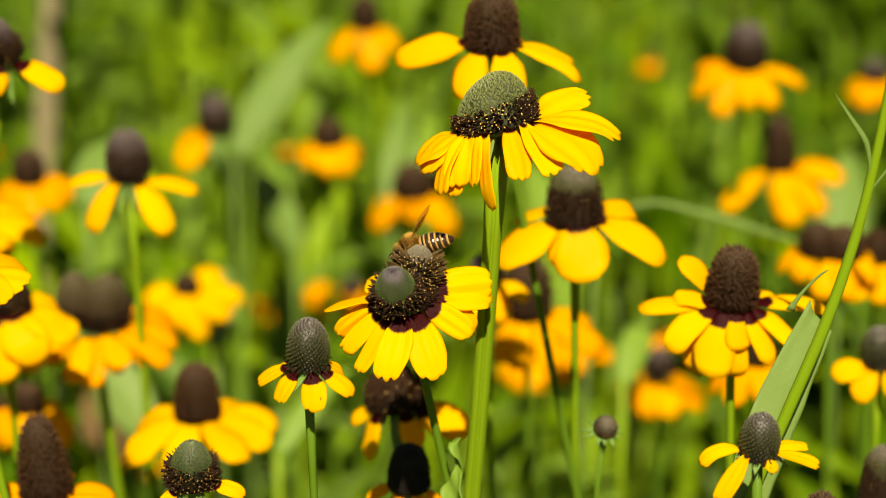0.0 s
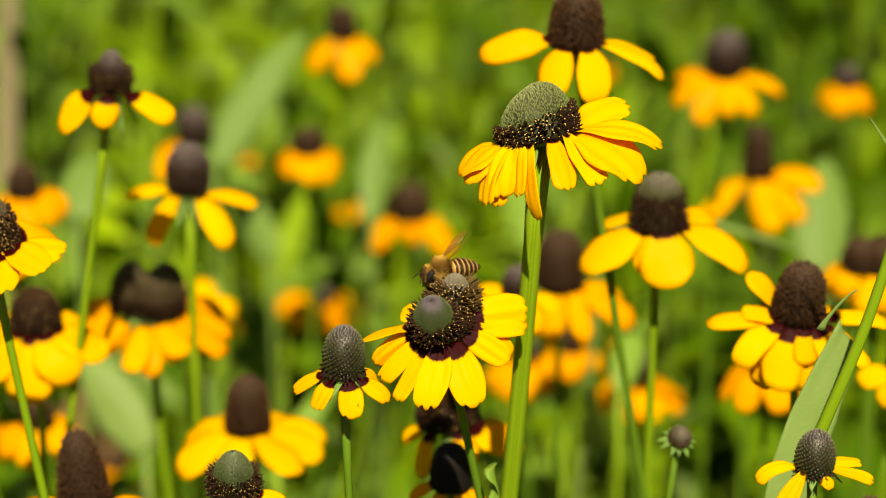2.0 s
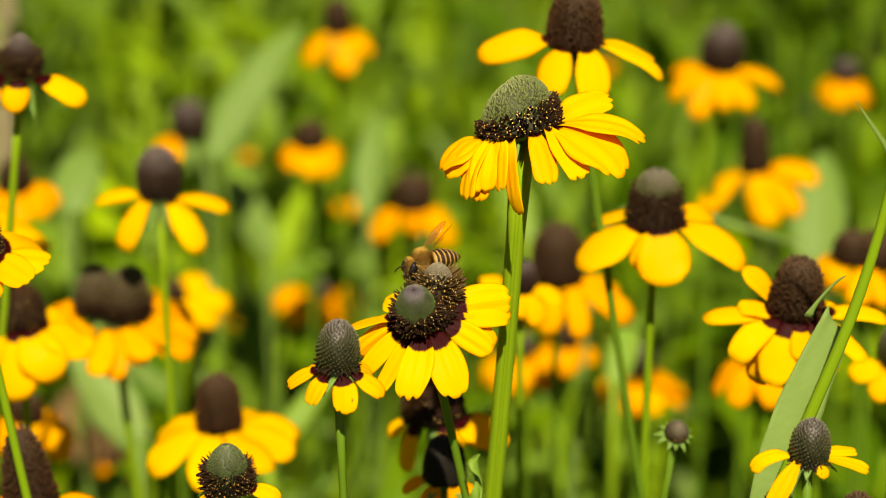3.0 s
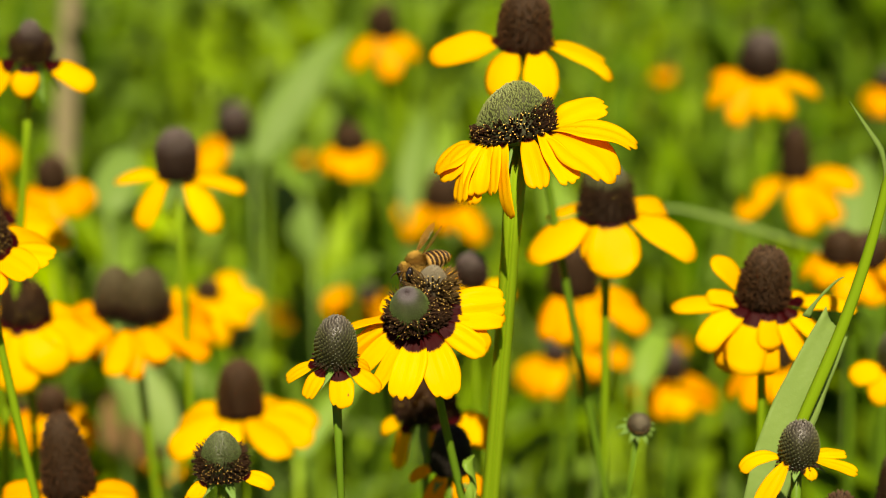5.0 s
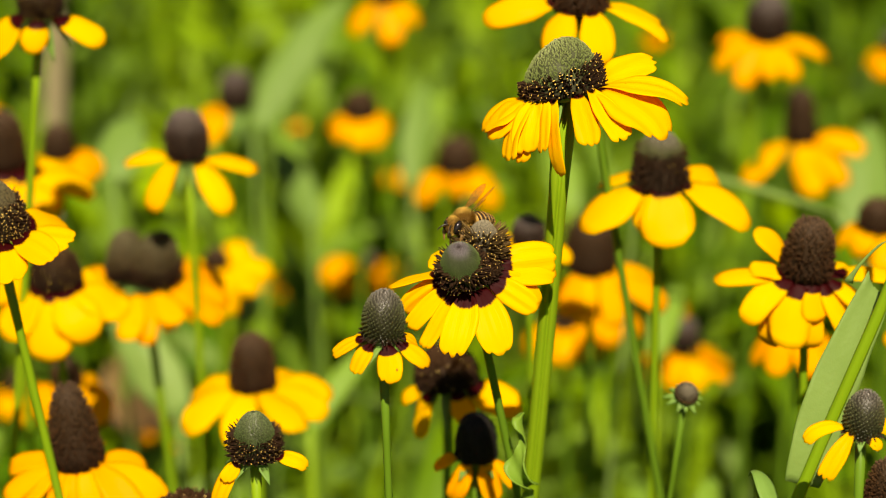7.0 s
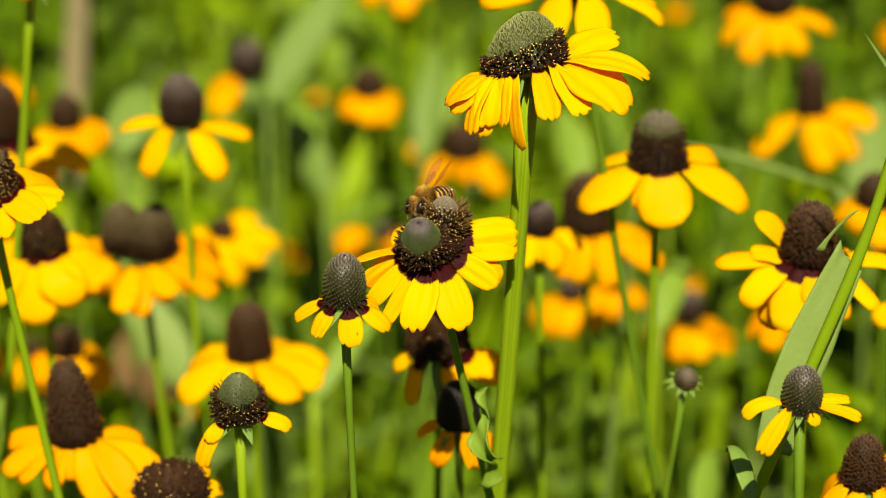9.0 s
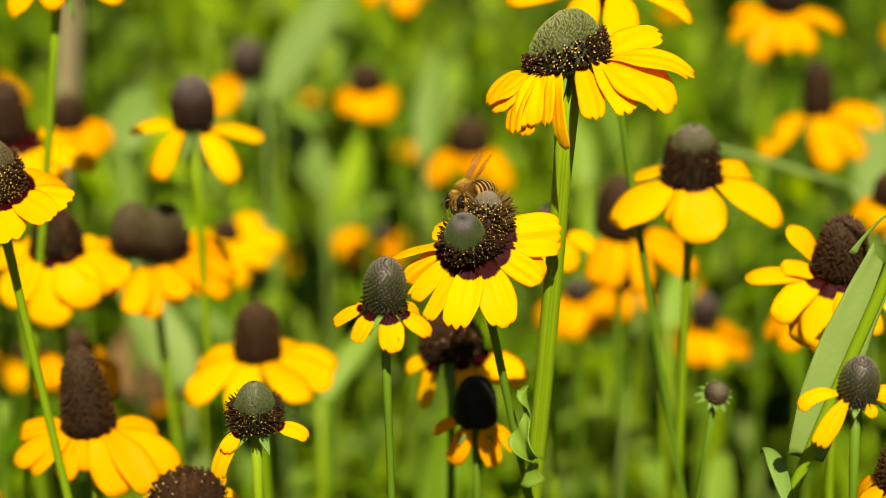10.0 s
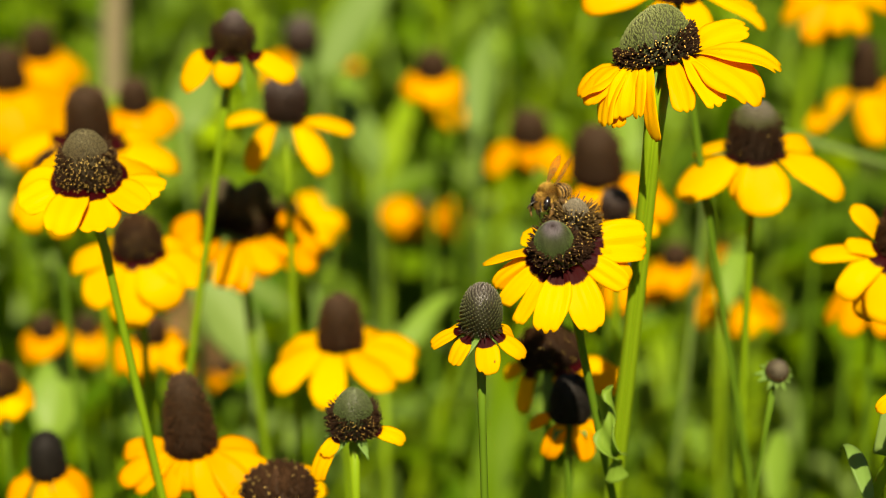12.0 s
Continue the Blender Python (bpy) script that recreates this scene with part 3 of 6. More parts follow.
HEADS = {
    "big": (0.0374, 0.5758, 0.6981),
    "bee": (0.0143, 0.5703, 0.6534),
    "small": (-0.0080, 0.5412, 0.6498),
    "br": (0.0994, 0.5270, 0.6327),
    "behind": (0.0724, 0.6562, 0.6462),
    "rc": (0.1072, 0.6129, 0.6356),
    "top": (0.0480, 0.6538, 0.6976),
    "lmid": (-0.0646, 0.7362, 0.6307),
    "llow": (-0.0454, 0.7071, 0.5651),
    "ltop": (-0.0904, 0.6870, 0.6815),
    "lfr": (-0.0380, 0.5627, 0.6105),
    "bdark": (0.0177, 0.6116, 0.5884),
    "bud": (0.0750, 0.6004, 0.6058),
    "lbig": (-0.1014, 0.5964, 0.6594),
    "lpair": (-0.0805, 0.7479, 0.5842),
    "lbot": (-0.0856, 0.6213, 0.5790),
    "lyel": (-0.1047, 0.6976, 0.6028),
    "udark": (0.0141, 0.6467, 0.5918),
    "farr": (0.1617, 0.9701, 0.5570),
    "fartr": (0.1442, 0.9602, 0.6027),
    "farc": (-0.0208, 1.0616, 0.5383),
    "fbr": (0.1125, 0.9382, 0.4794),
    "brown": (0.0604, 0.7848, 0.5774),
    "round": (0.0391, 0.7005, 0.6093),
    "rr": (0.1630, 0.7883, 0.5853),
    "farc2": (0.0223, 1.0819, 0.5038),
    "lback": (-0.1302, 0.7675, 0.6124),
    "botc": (-0.0574, 0.5877, 0.5772),
    "redge": (0.1511, 0.6650, 0.5983),
    "brd": (0.1418, 0.6000, 0.5830),
    "rr2": (0.1739, 0.8000, 0.5807),
    "leafr": (0.1099, 0.5521, 0.6448),
    "fbs": (0.0668, 0.9696, 0.4762),
    "rc2": (0.1293, 0.7634, 0.5590),
    "fart": (-0.0079, 1.1121, 0.5786),
    "lback2": (-0.1313, 0.9133, 0.5711),
    "lfar": (-0.0739, 0.9242, 0.5218),
    "lmid2": (-0.0755, 1.0930, 0.5342),
    "farp": (-0.0185, 1.1751, 0.4237),
    "farq": (-0.0700, 1.3152, 0.3655),
    "fars": (-0.0053, 1.3391, 0.4211),
    "fart2": (-0.0610, 1.3784, 0.4357),
    "fart3": (0.1521, 1.4568, 0.4642),
    "farrr": (0.2242, 1.1022, 0.5558),
    "lbot2": (-0.1145, 0.7850, 0.5320),
    "lbot3": (-0.1160, 1.0883, 0.3741),
    "lbl": (-0.1338, 0.6700, 0.5410),
    "ledge": (-0.1533, 0.7071, 0.5505),
    "lfar2": (-0.1950, 1.0026, 0.5503),
    "lfar3": (-0.1956, 1.0939, 0.5340),
    "l2nd": (-0.1398, 0.7551, 0.5992),
    "brc": (0.1203, 0.5677, 0.5915),
    "lfar4": (-0.1665, 0.8780, 0.4917),
    "farv": (0.1413, 1.2228, 0.3811),
    "lfar5": (-0.1741, 1.0417, 0.4170),
    "farw": (0.0828, 0.9437, 0.4918),
    "l1a": (-0.0676, 1.0893, 0.5239),
    "l1b": (-0.0233, 1.1368, 0.5745),
    "l2a": (0.0040, 1.0787, 0.4999),
    "l2b": (0.0111, 1.1206, 0.5380),
    "l3a": (-0.0648, 0.9428, 0.4897),
    "l3b": (-0.0640, 0.9754, 0.5129),
    "l4a": (-0.0881, 0.9000, 0.4682),
    "l4b": (-0.1165, 0.9200, 0.4990),
    "l5a": (0.1969, 1.0113, 0.4960),
    "l5b": (0.2064, 1.0533, 0.5374),
    "l6a": (-0.0361, 0.8705, 0.4750),
    "l6b": (-0.0070, 0.9017, 0.4977),
    "l7a": (-0.0431, 1.1280, 0.4631),
    "l7b": (-0.0671, 1.1664, 0.4904),
    "l8a": (-0.1553, 0.8085, 0.4832),
    "l8b": (-0.1506, 0.8368, 0.5026),
    "l11a": (0.0899, 0.5440, 0.5973),
    "l11b": (0.0844, 0.5602, 0.6034),
    "l12a": (0.1068, 0.7978, 0.4592),
    "l12b": (0.1131, 0.8243, 0.4743),
    "l13a": (-0.1320, 1.0885, 0.3744),
    "l13b": (-0.1174, 1.1264, 0.4007),
    "l14a": (-0.1900, 1.2800, 0.4016),
    "l14b": (-0.1960, 1.4600, 0.5900),
    "l15a": (0.0953, 0.8814, 0.4994),
    "l15b": (0.1086, 0.9098, 0.5159),
    "l16a": (-0.1178, 0.9662, 0.5424),
    "l16b": (-0.1097, 0.9965, 0.5603),
    "l17a": (0.0760, 1.0732, 0.4878),
    "l17b": (0.0655, 1.1097, 0.5136),
    "g1a": (0.0813, 0.8400, 0.5606),
    "g1b": (0.1035, 0.8400, 0.5864),
    "g1c": (0.1536, 0.8400, 0.5714),
}


def plant_all():
    H = HEADS
    coneflower("big", "tall yellow coneflower with a green cap and dark floret collar", H["big"], (-0.055, 0.13), 1.0,
               [dict(look_of="ring", w=86, h=98, shift=(-2, 0, -2), lean=-13, tilt=-8, lump=0.16, cap=0.8, collar=0.41, pollen=0.45)],
               [(180, 94, 4, 44, 80, -30), (191, 94, 14, 56, 60, -22), (204, 112, 30, 74, 46, -6), (217, 92, 46, 76, 50, -34), (233, 86, 52, 84, 36, 22), (246, 128, 60, 84, 36, 36), (174, 112, 34, 84, 44, -12),
                (164, 106, 30, 80, 46), (200, 104, 44, 84, 40), (147, 98, 30, 80, 46), (285, 88, 50, 72, 46, -8), (308, 104, 42, 62, 42), (330, 148, 18, 52, 98, 16), (347, 150, -4, 38, 74, 20),
                (355, 134, 12, 52, 34, 12), (17, 104, -30, 2, 64, 40), (60, 70, 10, 50, 50), (100, 66, 15, 55, 50), (135, 60, 20, 60, 50)],
               (34, 37), -9, -10, False, False, 76, 48, 9, True, False, 0.62)
    coneflower("bee", "yellow coneflower with two joined cones and maroon petal feet", H["bee"], (0.14, 0.03), 1.022,
               [dict(look_of="ringplum", w=50, h=84, shift=(-14, -24, 2), lean=-6, tilt=32, cap=0.79), dict(look_of="ringbuff", w=47, h=72, shift=(17, 22, 18), lean=8, tilt=2, cap=0.72, collar=0.72, spike=1.5), dict(look_of="dark", w=41, h=34, shift=(16, -2, 0), lean=4, tilt=24)],
               [(263, 116, 5, 24, 54), (291, 120, 4, 24, 60), (329, 88, 10, 36, 42), (13, 108, -4, 12, 60, 22), (0, 108, 6, 24, 52, 16), (346, 98, 16, 42, 44),
                (236, 114, 22, 42, 26), (217, 104, 14, 42, 31), (200, 96, 16, 30, 36, -46), (186, 96, -8, 4, 32, 25), (150, 38, 10, 40, 34), (110, 44, 20, 50, 36), (60, 60, 20, 50, 40)],
               (15, 17), -4, 36, False, True, 50, 55, 8, True, True)
    coneflower("small", "small coneflower with a grey egg-shaped cone and short petals", H["small"], (0.025, 0.01), 0.98,
               [dict(look_of="young", w=39, h=98, shift=(0, 0, -2), scales=460)],
               [(184, 66, 12, 58, 28), (228, 56, 30, 62, 32), (287, 62, 48, 64, 40), (338, 66, 24, 44, 34), (25, 50, 20, 50, 34), (150, 45, 20, 50, 30), (95, 45, 30, 60, 34)],
               (14, 17), 2, 6, False, True, 34, 36, 6, True, True)
    coneflower("br", "small coneflower with a dark scaly cone and curled petals", H["br"], (0.03, 0.0), 0.97,
               [dict(look_of="young", w=37, h=92, shift=(0, 0, -14), scales=400)],
               [(182, 78, -14, 50, 25), (226, 92, 30, 62, 32), (348, 78, 0, 26, 25), (18, 62, -14, 14, 26), (300, 24, 30, 70, 22), (90, 40, 20, 60, 30)],
               (15, 17), 3, 8, False, False, 34, 32, 7, True, True)
    coneflower("behind", "yellow coneflower with a brown cone and broad petals", H["behind"], (0.005, 0.03), 1.16,
               [dict(look_of="ringolive", w=57, h=114, shift=(0, 0, -14), shape="post", collar=0.70, cap=0.84, pollen=0.05, spike=1.5)],
               [(207, 126, 20, 40, 84), (276, 98, 48, 60, 86), (248, 70, 56, 70, 40), (338, 138, 16, 34, 66), (150, 74, 0, 36, 48), (25, 88, -6, 32, 48), (90, 60, 20, 50, 44)],
               (15, 18), 0, 6, False, "spot", 46, 60, 6, False)
    coneflower("rc", "yellow coneflower with a stout brown cone and loose petals", H["rc"], (0.03, 0.03), 1.10,
               [dict(look_of="brown", w=51, h=110)],
               [(155, 84, -60, -34, 48), (188, 62, -25, 14, 44), (191, 124, -6, 14, 38), (212, 112, 22, 42, 46), (242, 116, 46, 66, 68), (225, 124, 52, 74, 50), (264, 112, 58, 76, 48), (288, 62, 42, 62, 48), (354, 128, -12, 4, 36), (332, 114, 14, 34, 36), (311, 98, 34, 58, 42), (20, 60, 0, 30, 36), (80, 50, 10, 40, 40)],
               (15, 18), 3, 10, False, True, 42, 42, 6, False)
    coneflower("top", "yellow coneflower with a tall brown cone and wide petals", H["top"], (0.14, 0.02), 1.12,
               [dict(look_of="brown", w=54, h=110, shift=(0, 0, -10))],
               [(186, 132, 2, 22, 52, -48), (238, 96, 28, 56, 58), (296, 104, 32, 56, 60), (345, 132, 8, 30, 34), (10, 110, -2, 30, 34), (60, 60, 10, 40, 44), (120, 60, 10, 40, 44)],
               (14, 18), 2, 4, False, "spot", 46, 52, 6, False, True)
    coneflower("lmid", "yellow coneflower with a mauve egg-shaped cone", H["lmid"], (0.01, 0.02), 1.29,
               [dict(look_of="mauve", w=41, h=92)],
               [(178, 84, -8, 22, 34), (228, 96, 34, 62, 40), (316, 104, 32, 54, 48), (352, 92, -6, 26, 36), (110, 50, 10, 40, 36)],
               (14, 17), 0, 6, False, False, 34, 40, 6, False)
    coneflower("llow", "yellow coneflower with a brown post-like cone and drooping skirt", H["llow"], (0.02, 0.02), 1.29,
               [dict(look_of="brown", w=44, h=100)],
               skirt(9, 106, 4, 38, 60, 12, 0.14, 3), (14, 17), 0, 4, False, False, 40, 60, 6, False)
    coneflower("ltop", "slender coneflower with a dark cone and three open petals", H["ltop"], (-0.10, 0.02), 1.08,
               [dict(look_of="ringmauve", w=46, h=86, cap=0.68, collar=0.48, pollen=0.2, spike=1.5)],
               [(206, 100, 32, 58, 54), (268, 60, 50, 66, 48), (338, 106, -8, 40, 50)],
               (16, 18), 4, 12, False, True, 38, 46, 5, False)
    coneflower("lfr", "coneflower past bloom with a green cap and spiky florets", H["lfr"], (0.005, 0.01), 1.04,
               [dict(look_of="ringmoss", w=53, h=88, cap=0.76, collar=0.50, pollen=0.4, spike=1.5)],
               [(346, 60, -10, 44, 30), (212, 90, 46, 72, 32), (220, 40, 30, 60, 26)],
               (15, 17), 0, 8, False, True, 40, 34, 6, True)
    coneflower("bdark", "shaded coneflower with a black dome and hanging petals", H["bdark"], (0.01, 0.02), 1.13,
               [dict(look_of="black", w=44, h=84)],
               [(234, 72, 58, 84, 36), (298, 74, 62, 84, 38), (335, 60, 20, 70, 24), (192, 46, 4, 46, 24)],
               (13, 15), 0, 6, True, True, 34, 38, 6, True, True)
    coneflower("bud", "closed coneflower bud with green bracts", H["bud"], (-0.05, 0.02), 1.1,
               [dict(look_of="ringbuff", w=23, h=27, shift=(0, 0, -2), cap=0.9, collar=0.3, pollen=0.1, spike=0.8)], [], (9, 10), 8, 34, False, False, 22, 30, 12, True, True)
    coneflower("lbig", "yellow coneflower with a broad golden-brown cone and full skirt", H["lbig"], (0.11, 0.0), 1.06,
               [dict(look_of="ringpair", w=64, h=104, shift=(0, 0, -4), cap=0.80, collar=0.64, pollen=0.6, spike=1.1)],
               skirt(10, 96, 2, 30, 66, 30, 0.12, 5), (16, 18), -2, 8, False, True, 50, 66, 7, True)
    coneflower("lpair", "golden coneflower with two fused dark cones", H["lpair"], (0.05, 0.03), 1.34,
               [dict(look_of="ringpair", w=44, h=88, shift=(-23, 4, 12), lean=-10, tilt=8, cap=0.88, collar=0.30, pollen=0.05, lump=0.1, spike=2.0), dict(look_of="ringpair", w=49, h=98, shift=(19, -8, 8), lean=6, tilt=12, cap=0.88, collar=0.32, pollen=0.05, lump=0.12, spike=2.0)],
               skirt(11, 84, 8, 40, 44, 0, 0.25, 8) + skirt(10, 72, 26, 64, 40, 17, 0.3, 9), (15, 17), 0, 8, True, False, 60, 46, 6, False)
    coneflower("lbot", "coneflower with a tall tapering brown cone", H["lbot"], (0.02, 0.02), 1.15,
               [dict(look_of="taper", w=52, h=158, lean=-5, tilt=4)],
               [(192, 104, 4, 40, 40), (212, 90, 22, 54, 44), (236, 74, 40, 66, 40), (262, 52, 48, 70, 40), (296, 108, 44, 64, 60), (322, 128, 26, 54, 54), (344, 142, 10, 44, 46), (170, 90, -10, 24, 40), (10, 80, 0, 40, 46), (90, 70, 10, 40, 48)],
               (15, 17), -3, 4, True, False, 44, 56, 6, False)
    coneflower("lyel", "large yellow coneflower half hidden by another bloom", H["lyel"], (0.0, 0.03), 1.25,
               [dict(look_of="dark", w=46, h=70)],
               [(262, 116, 46, 66, 80), (300, 96, 34, 56, 76), (220, 100, 34, 60, 70), (335, 96, 14, 40, 70), (185, 90, 10, 40, 60), (20, 60, 10, 40, 50), (150, 60, 10, 40, 50)],
               (14, 16), 0, 10, False, "spot", 44, 70, 6, False)
    coneflower("udark", "wilting coneflower with a dark cone under the bee's bloom", H["udark"], (-0.02, 0.02), 1.18,
               [dict(look_of="dark", w=58, h=66)],
               [(216, 84, 52, 80, 36), (292, 62, 44, 60, 40), (332, 100, 16, 34, 62), (345, 84, 10, 40, 60), (190, 46, 10, 50, 34)],
               (14, 16), -6, 2, False, True, 46, 40, 7, False, True)
    coneflower("farr", "coneflower far back with a slim brown cone", H["farr"], (0.0, 0.03), 1.7,
               [dict(look_of="brown", w=32, h=100)],
               [(194, 104, 18, 44, 46), (270, 96, 56, 70, 48), (322, 96, 32, 52, 46), (358, 92, 0, 22, 44), (90, 50, 0, 40, 40)],
               (14, 16), -3, 3, True, False, 26, 60, 5)
    coneflower("fartr", "coneflower far back with a grey-tipped cone", H["fartr"], (0.0, 0.03), 1.65,
               [dict(look_of="mauve", w=41, h=82)],
               [(202, 84, 20, 52, 36), (235, 88, 40, 64, 38), (275, 62, 55, 70, 34), (312, 74, 40, 60, 34), (350, 90, 0, 32, 36), (170, 60, 0, 30, 36)],
               (13, 15), 3, 6, True, False, 32, 46, 5)
    coneflower("farc", "small golden coneflower in the distance", H["farc"], (0.0, 0.02), 1.85,
               [dict(look_of="brown", w=32, h=44)], skirt(8, 48, 22, 66, 36, 4, 0.1, 11), (12, 14), 0, 4, True, False, 28, 40, 5)
    coneflower("fbr", "small golden coneflower with a grey cone", H["fbr"], (0.01, 0.02), 1.7,
               [dict(look_of="mauve", w=27, h=58)], skirt(8, 70, 20, 58, 42, 20, 0.1, 12), (12, 14), 0, 6, True, False, 28, 42, 5)
    coneflower("brown", "golden coneflower with a thick brown cone behind a stem", H["brown"], (0.01, 0.02), 1.4,
               [dict(look_of="brown", w=52, h=104)],
               [(330, 112, 10, 50, 46), (300, 92, 40, 66, 40), (262, 84, 50, 72, 38), (228, 80, 40, 66, 36), (355, 84, 0, 40, 40)],
               (13, 15), 0, 6, True, False, 44, 52, 5)
    coneflower("round", "small yellow coneflower with a round grey cone", H["round"], (0.02, 0.02), 1.25,
               [dict(look_of="mauve", w=31, h=58)], [(188, 64, -6, 30, 40), (350, 58, 4, 34, 40), (310, 60, 36, 60, 36), (230, 56, 36, 62, 36), (275, 40, 56, 70, 34), (160, 50, -30, 0, 34)],
               (12, 14), 0, 6, False, False, 26, 40, 5)
    coneflower("rr", "golden coneflower with a low dark cone", H["rr"], (0.02, 0.02), 1.4,
               [dict(look_of="brown", w=38, h=52, shift=(-24, 0, 2)), dict(look_of="brown", w=42, h=48, shift=(22, -4, -2))], skirt(9, 74, 14, 60, 42, 10, 0.2, 14), (13, 15), 0, 8, True, False, 36, 44, 5)
    coneflower("farc2", "distant golden coneflower with a brown cone", H["farc2"], (0.0, 0.02), 1.9,
               [dict(look_of="brown", w=40, h=58)], [(208, 70, 34, 60, 50), (325, 78, 34, 58, 52), (270, 40, 60, 74, 36), (350, 50, 20, 50, 36)],
               (12, 14), 0, 6, True, False, 32, 44, 5)
    coneflower("lback", "yellow coneflower with a mauve cone and long petals", H["lback"], (0.02, 0.02), 1.35,
               [dict(look_of="brown", w=46, h=100)],
               [(186, 112, -2, 26, 54), (345, 132, 4, 34, 60), (318, 104, 24, 50, 62), (225, 86, 26, 50, 50), (275, 62, 44, 60, 50), (20, 90, 0, 40, 40)],
               (13, 15), 0, 6, False, True, 42, 50, 5)
    coneflower("botc", "coneflower with a flat dark spiky cone", H["botc"], (0.02, 0.01), 1.1,
               [dict(look_of="dark", w=68, h=50)], [(60, 60, -20, 20, 44), (100, 60, 0, 30, 44), (20, 50, 0, 40, 40), (150, 50, 10, 40, 40)],
               (15, 17), 0, 8, False, True, 50, 44, 6, True)
    coneflower("redge", "small coneflower with a grey-green round cone", H["redge"], (0.02, 0.02), 1.14,
               [dict(look_of="young", w=36, h=76)], [(196, 62, 6, 40, 46), (232, 64, 36, 62, 44), (300, 60, 40, 66, 44), (350, 60, 0, 40, 40), (90, 40, 10, 50, 36)],
               (12, 14), 0, 8, False, False, 30, 42, 6, False)
    coneflower("brd", "coneflower with a stout brown cone and a pale top", H["brd"], (0.02, 0.02), 1.08,
               [dict(look_of="ringolive", w=50, h=140, shape="post", collar=0.85, cap=0.9, pollen=0.1)],
               skirt(7, 90, 20, 60, 48, 10, 0.15, 31), (14, 16), 0, 4, True, False, 42, 50, 6, False)
    coneflower("rr2", "yellow coneflower with broad drooping petals", H["rr2"], (0.01, 0.02), 1.36,
               [dict(look_of="dark", w=36, h=54)], skirt(8, 84, 10, 56, 56, 0, 0.15, 33), (12, 14), 0, 6, False, False, 32, 52, 5, False)
    coneflower("lmid2", "coneflower with a dark cone and few petals", H["lmid2"], (0.02, 0.03), 1.82,
               [dict(look_of="mauve", w=36, h=72)], [(222, 74, 34, 58, 48), (196, 56, 20, 50, 40), (120, 40, 20, 50, 36)], (12, 14), 0, 6, True, False, 28, 44, 5, False, True)
    coneflower("farp", "wide orange coneflower in the blurred distance", H["farp"], (0.02, 0.03), 1.96,
               [dict(look_of="mauve", w=20, h=34)], [(184, 72, -14, 40, 56), (206, 64, 16, 56, 46), (352, 74, -22, 34, 58), (325, 72, 22, 60, 50), (288, 54, 44, 70, 42), (244, 44, 44, 70, 38), (90, 40, 10, 40, 40)],
               (12, 14), 0, 6, True, False, 20, 48, 5, False, True)
    coneflower("lfar", "yellow coneflower half hidden far back", H["lfar"], (0.02, 0.03), 1.54,
               [dict(look_of="brown", w=26, h=30)], [(196, 62, 14, 60, 44), (226, 80, 40, 70, 42), (262, 70, 52, 74, 46), (300, 88, 40, 66, 44), (334, 74, 10, 52, 46), (2, 84, -22, 24, 44), (48, 66, -34, -6, 46), (110, 40, 10, 40, 40)],
               (12, 14), 8, 2, False, False, 26, 50, 5, False, True)
    # blooms farther back, which hardly stir
    for key, label, w, h, n, ln, wd, cone in (
            ("fbs", "golden coneflower low behind the stems", 26, 40, 8, 78, 50, "mauve"),
            ("rc2", "golden coneflower shaded by the bloom above", 40, 44, 8, 84, 52, "dark"),
            ("fart", "golden coneflower with hanging petals far back", 30, 60, 5, 66, 44, "brown"),
            ("lback2", "golden coneflower with a brown cone far back", 34, 60, 8, 70, 44, "brown"),
            ("farq", "tiny orange coneflower in the distance", 14, 18, 6, 40, 32, "brown"),
            ("fars", "tiny orange coneflower among leaves", 16, 24, 5, 34, 34, "brown"),
            ("fart2", "faded orange coneflower among leaves", 9, 14, 5, 18, 15, "brown"),
            ("fart3", "faded orange coneflower in deep shade", 11, 18, 6, 22, 18, "brown"),
            ("farrr", "golden coneflower with a pale centre", 26, 36, 8, 50, 36, "mauve"),
            ("lbot2", "golden coneflower behind a tall brown cone", 34, 50, 6, 82, 66, "brown"),
            ("lbot3", "small golden coneflower near the soil", 20, 30, 7, 34, 30, "brown"),
            ("lbl", "coneflower with a blackish cone and golden petals", 44, 96, 7, 84, 48, "black"),
            ("ledge", "yellow coneflower with drooping petals", 40, 60, 8, 56, 46, "dark"),
            ("lfar2", "large golden coneflower out of focus", 40, 80, 11, 128, 70, "brown"),
            ("lfar3", "golden coneflower in the distance", 36, 60, 9, 84, 60, "brown"),
            ("l2nd", "yellow coneflower with a dark narrow cone", 42, 84, 8, 72, 50, "dark"),
            ("brc", "coneflower with a tall grey-brown cone", 50, 104, 7, 88, 50, "taper"),
            ("lfar4", "golden coneflower low in the distance", 28, 40, 8, 44, 38, "brown"),
            ("farv", "tiny golden coneflower in the distance", 14, 20, 6, 28, 26, "brown"),
            ("lfar5", "golden coneflower low among leaves", 28, 40, 7, 52, 40, "brown"),
            ("farw", "golden coneflower behind the tall stem", 30, 40, 7, 56, 44, "brown")):
        k = H[key][1] / FOCUS
        coneflower(key, label, H[key], (0.02, 0.03), k, [dict(look_of=cone, w=w, h=h)], skirt(n, ln, 30, 70, wd * 0.9, 17 * len(key), 0.14, len(label)),
                   (12, 14), 0, 6, key not in ("l2nd", "ledge"), False, w * 0.85, wd, 5, False, True)


plant_all()

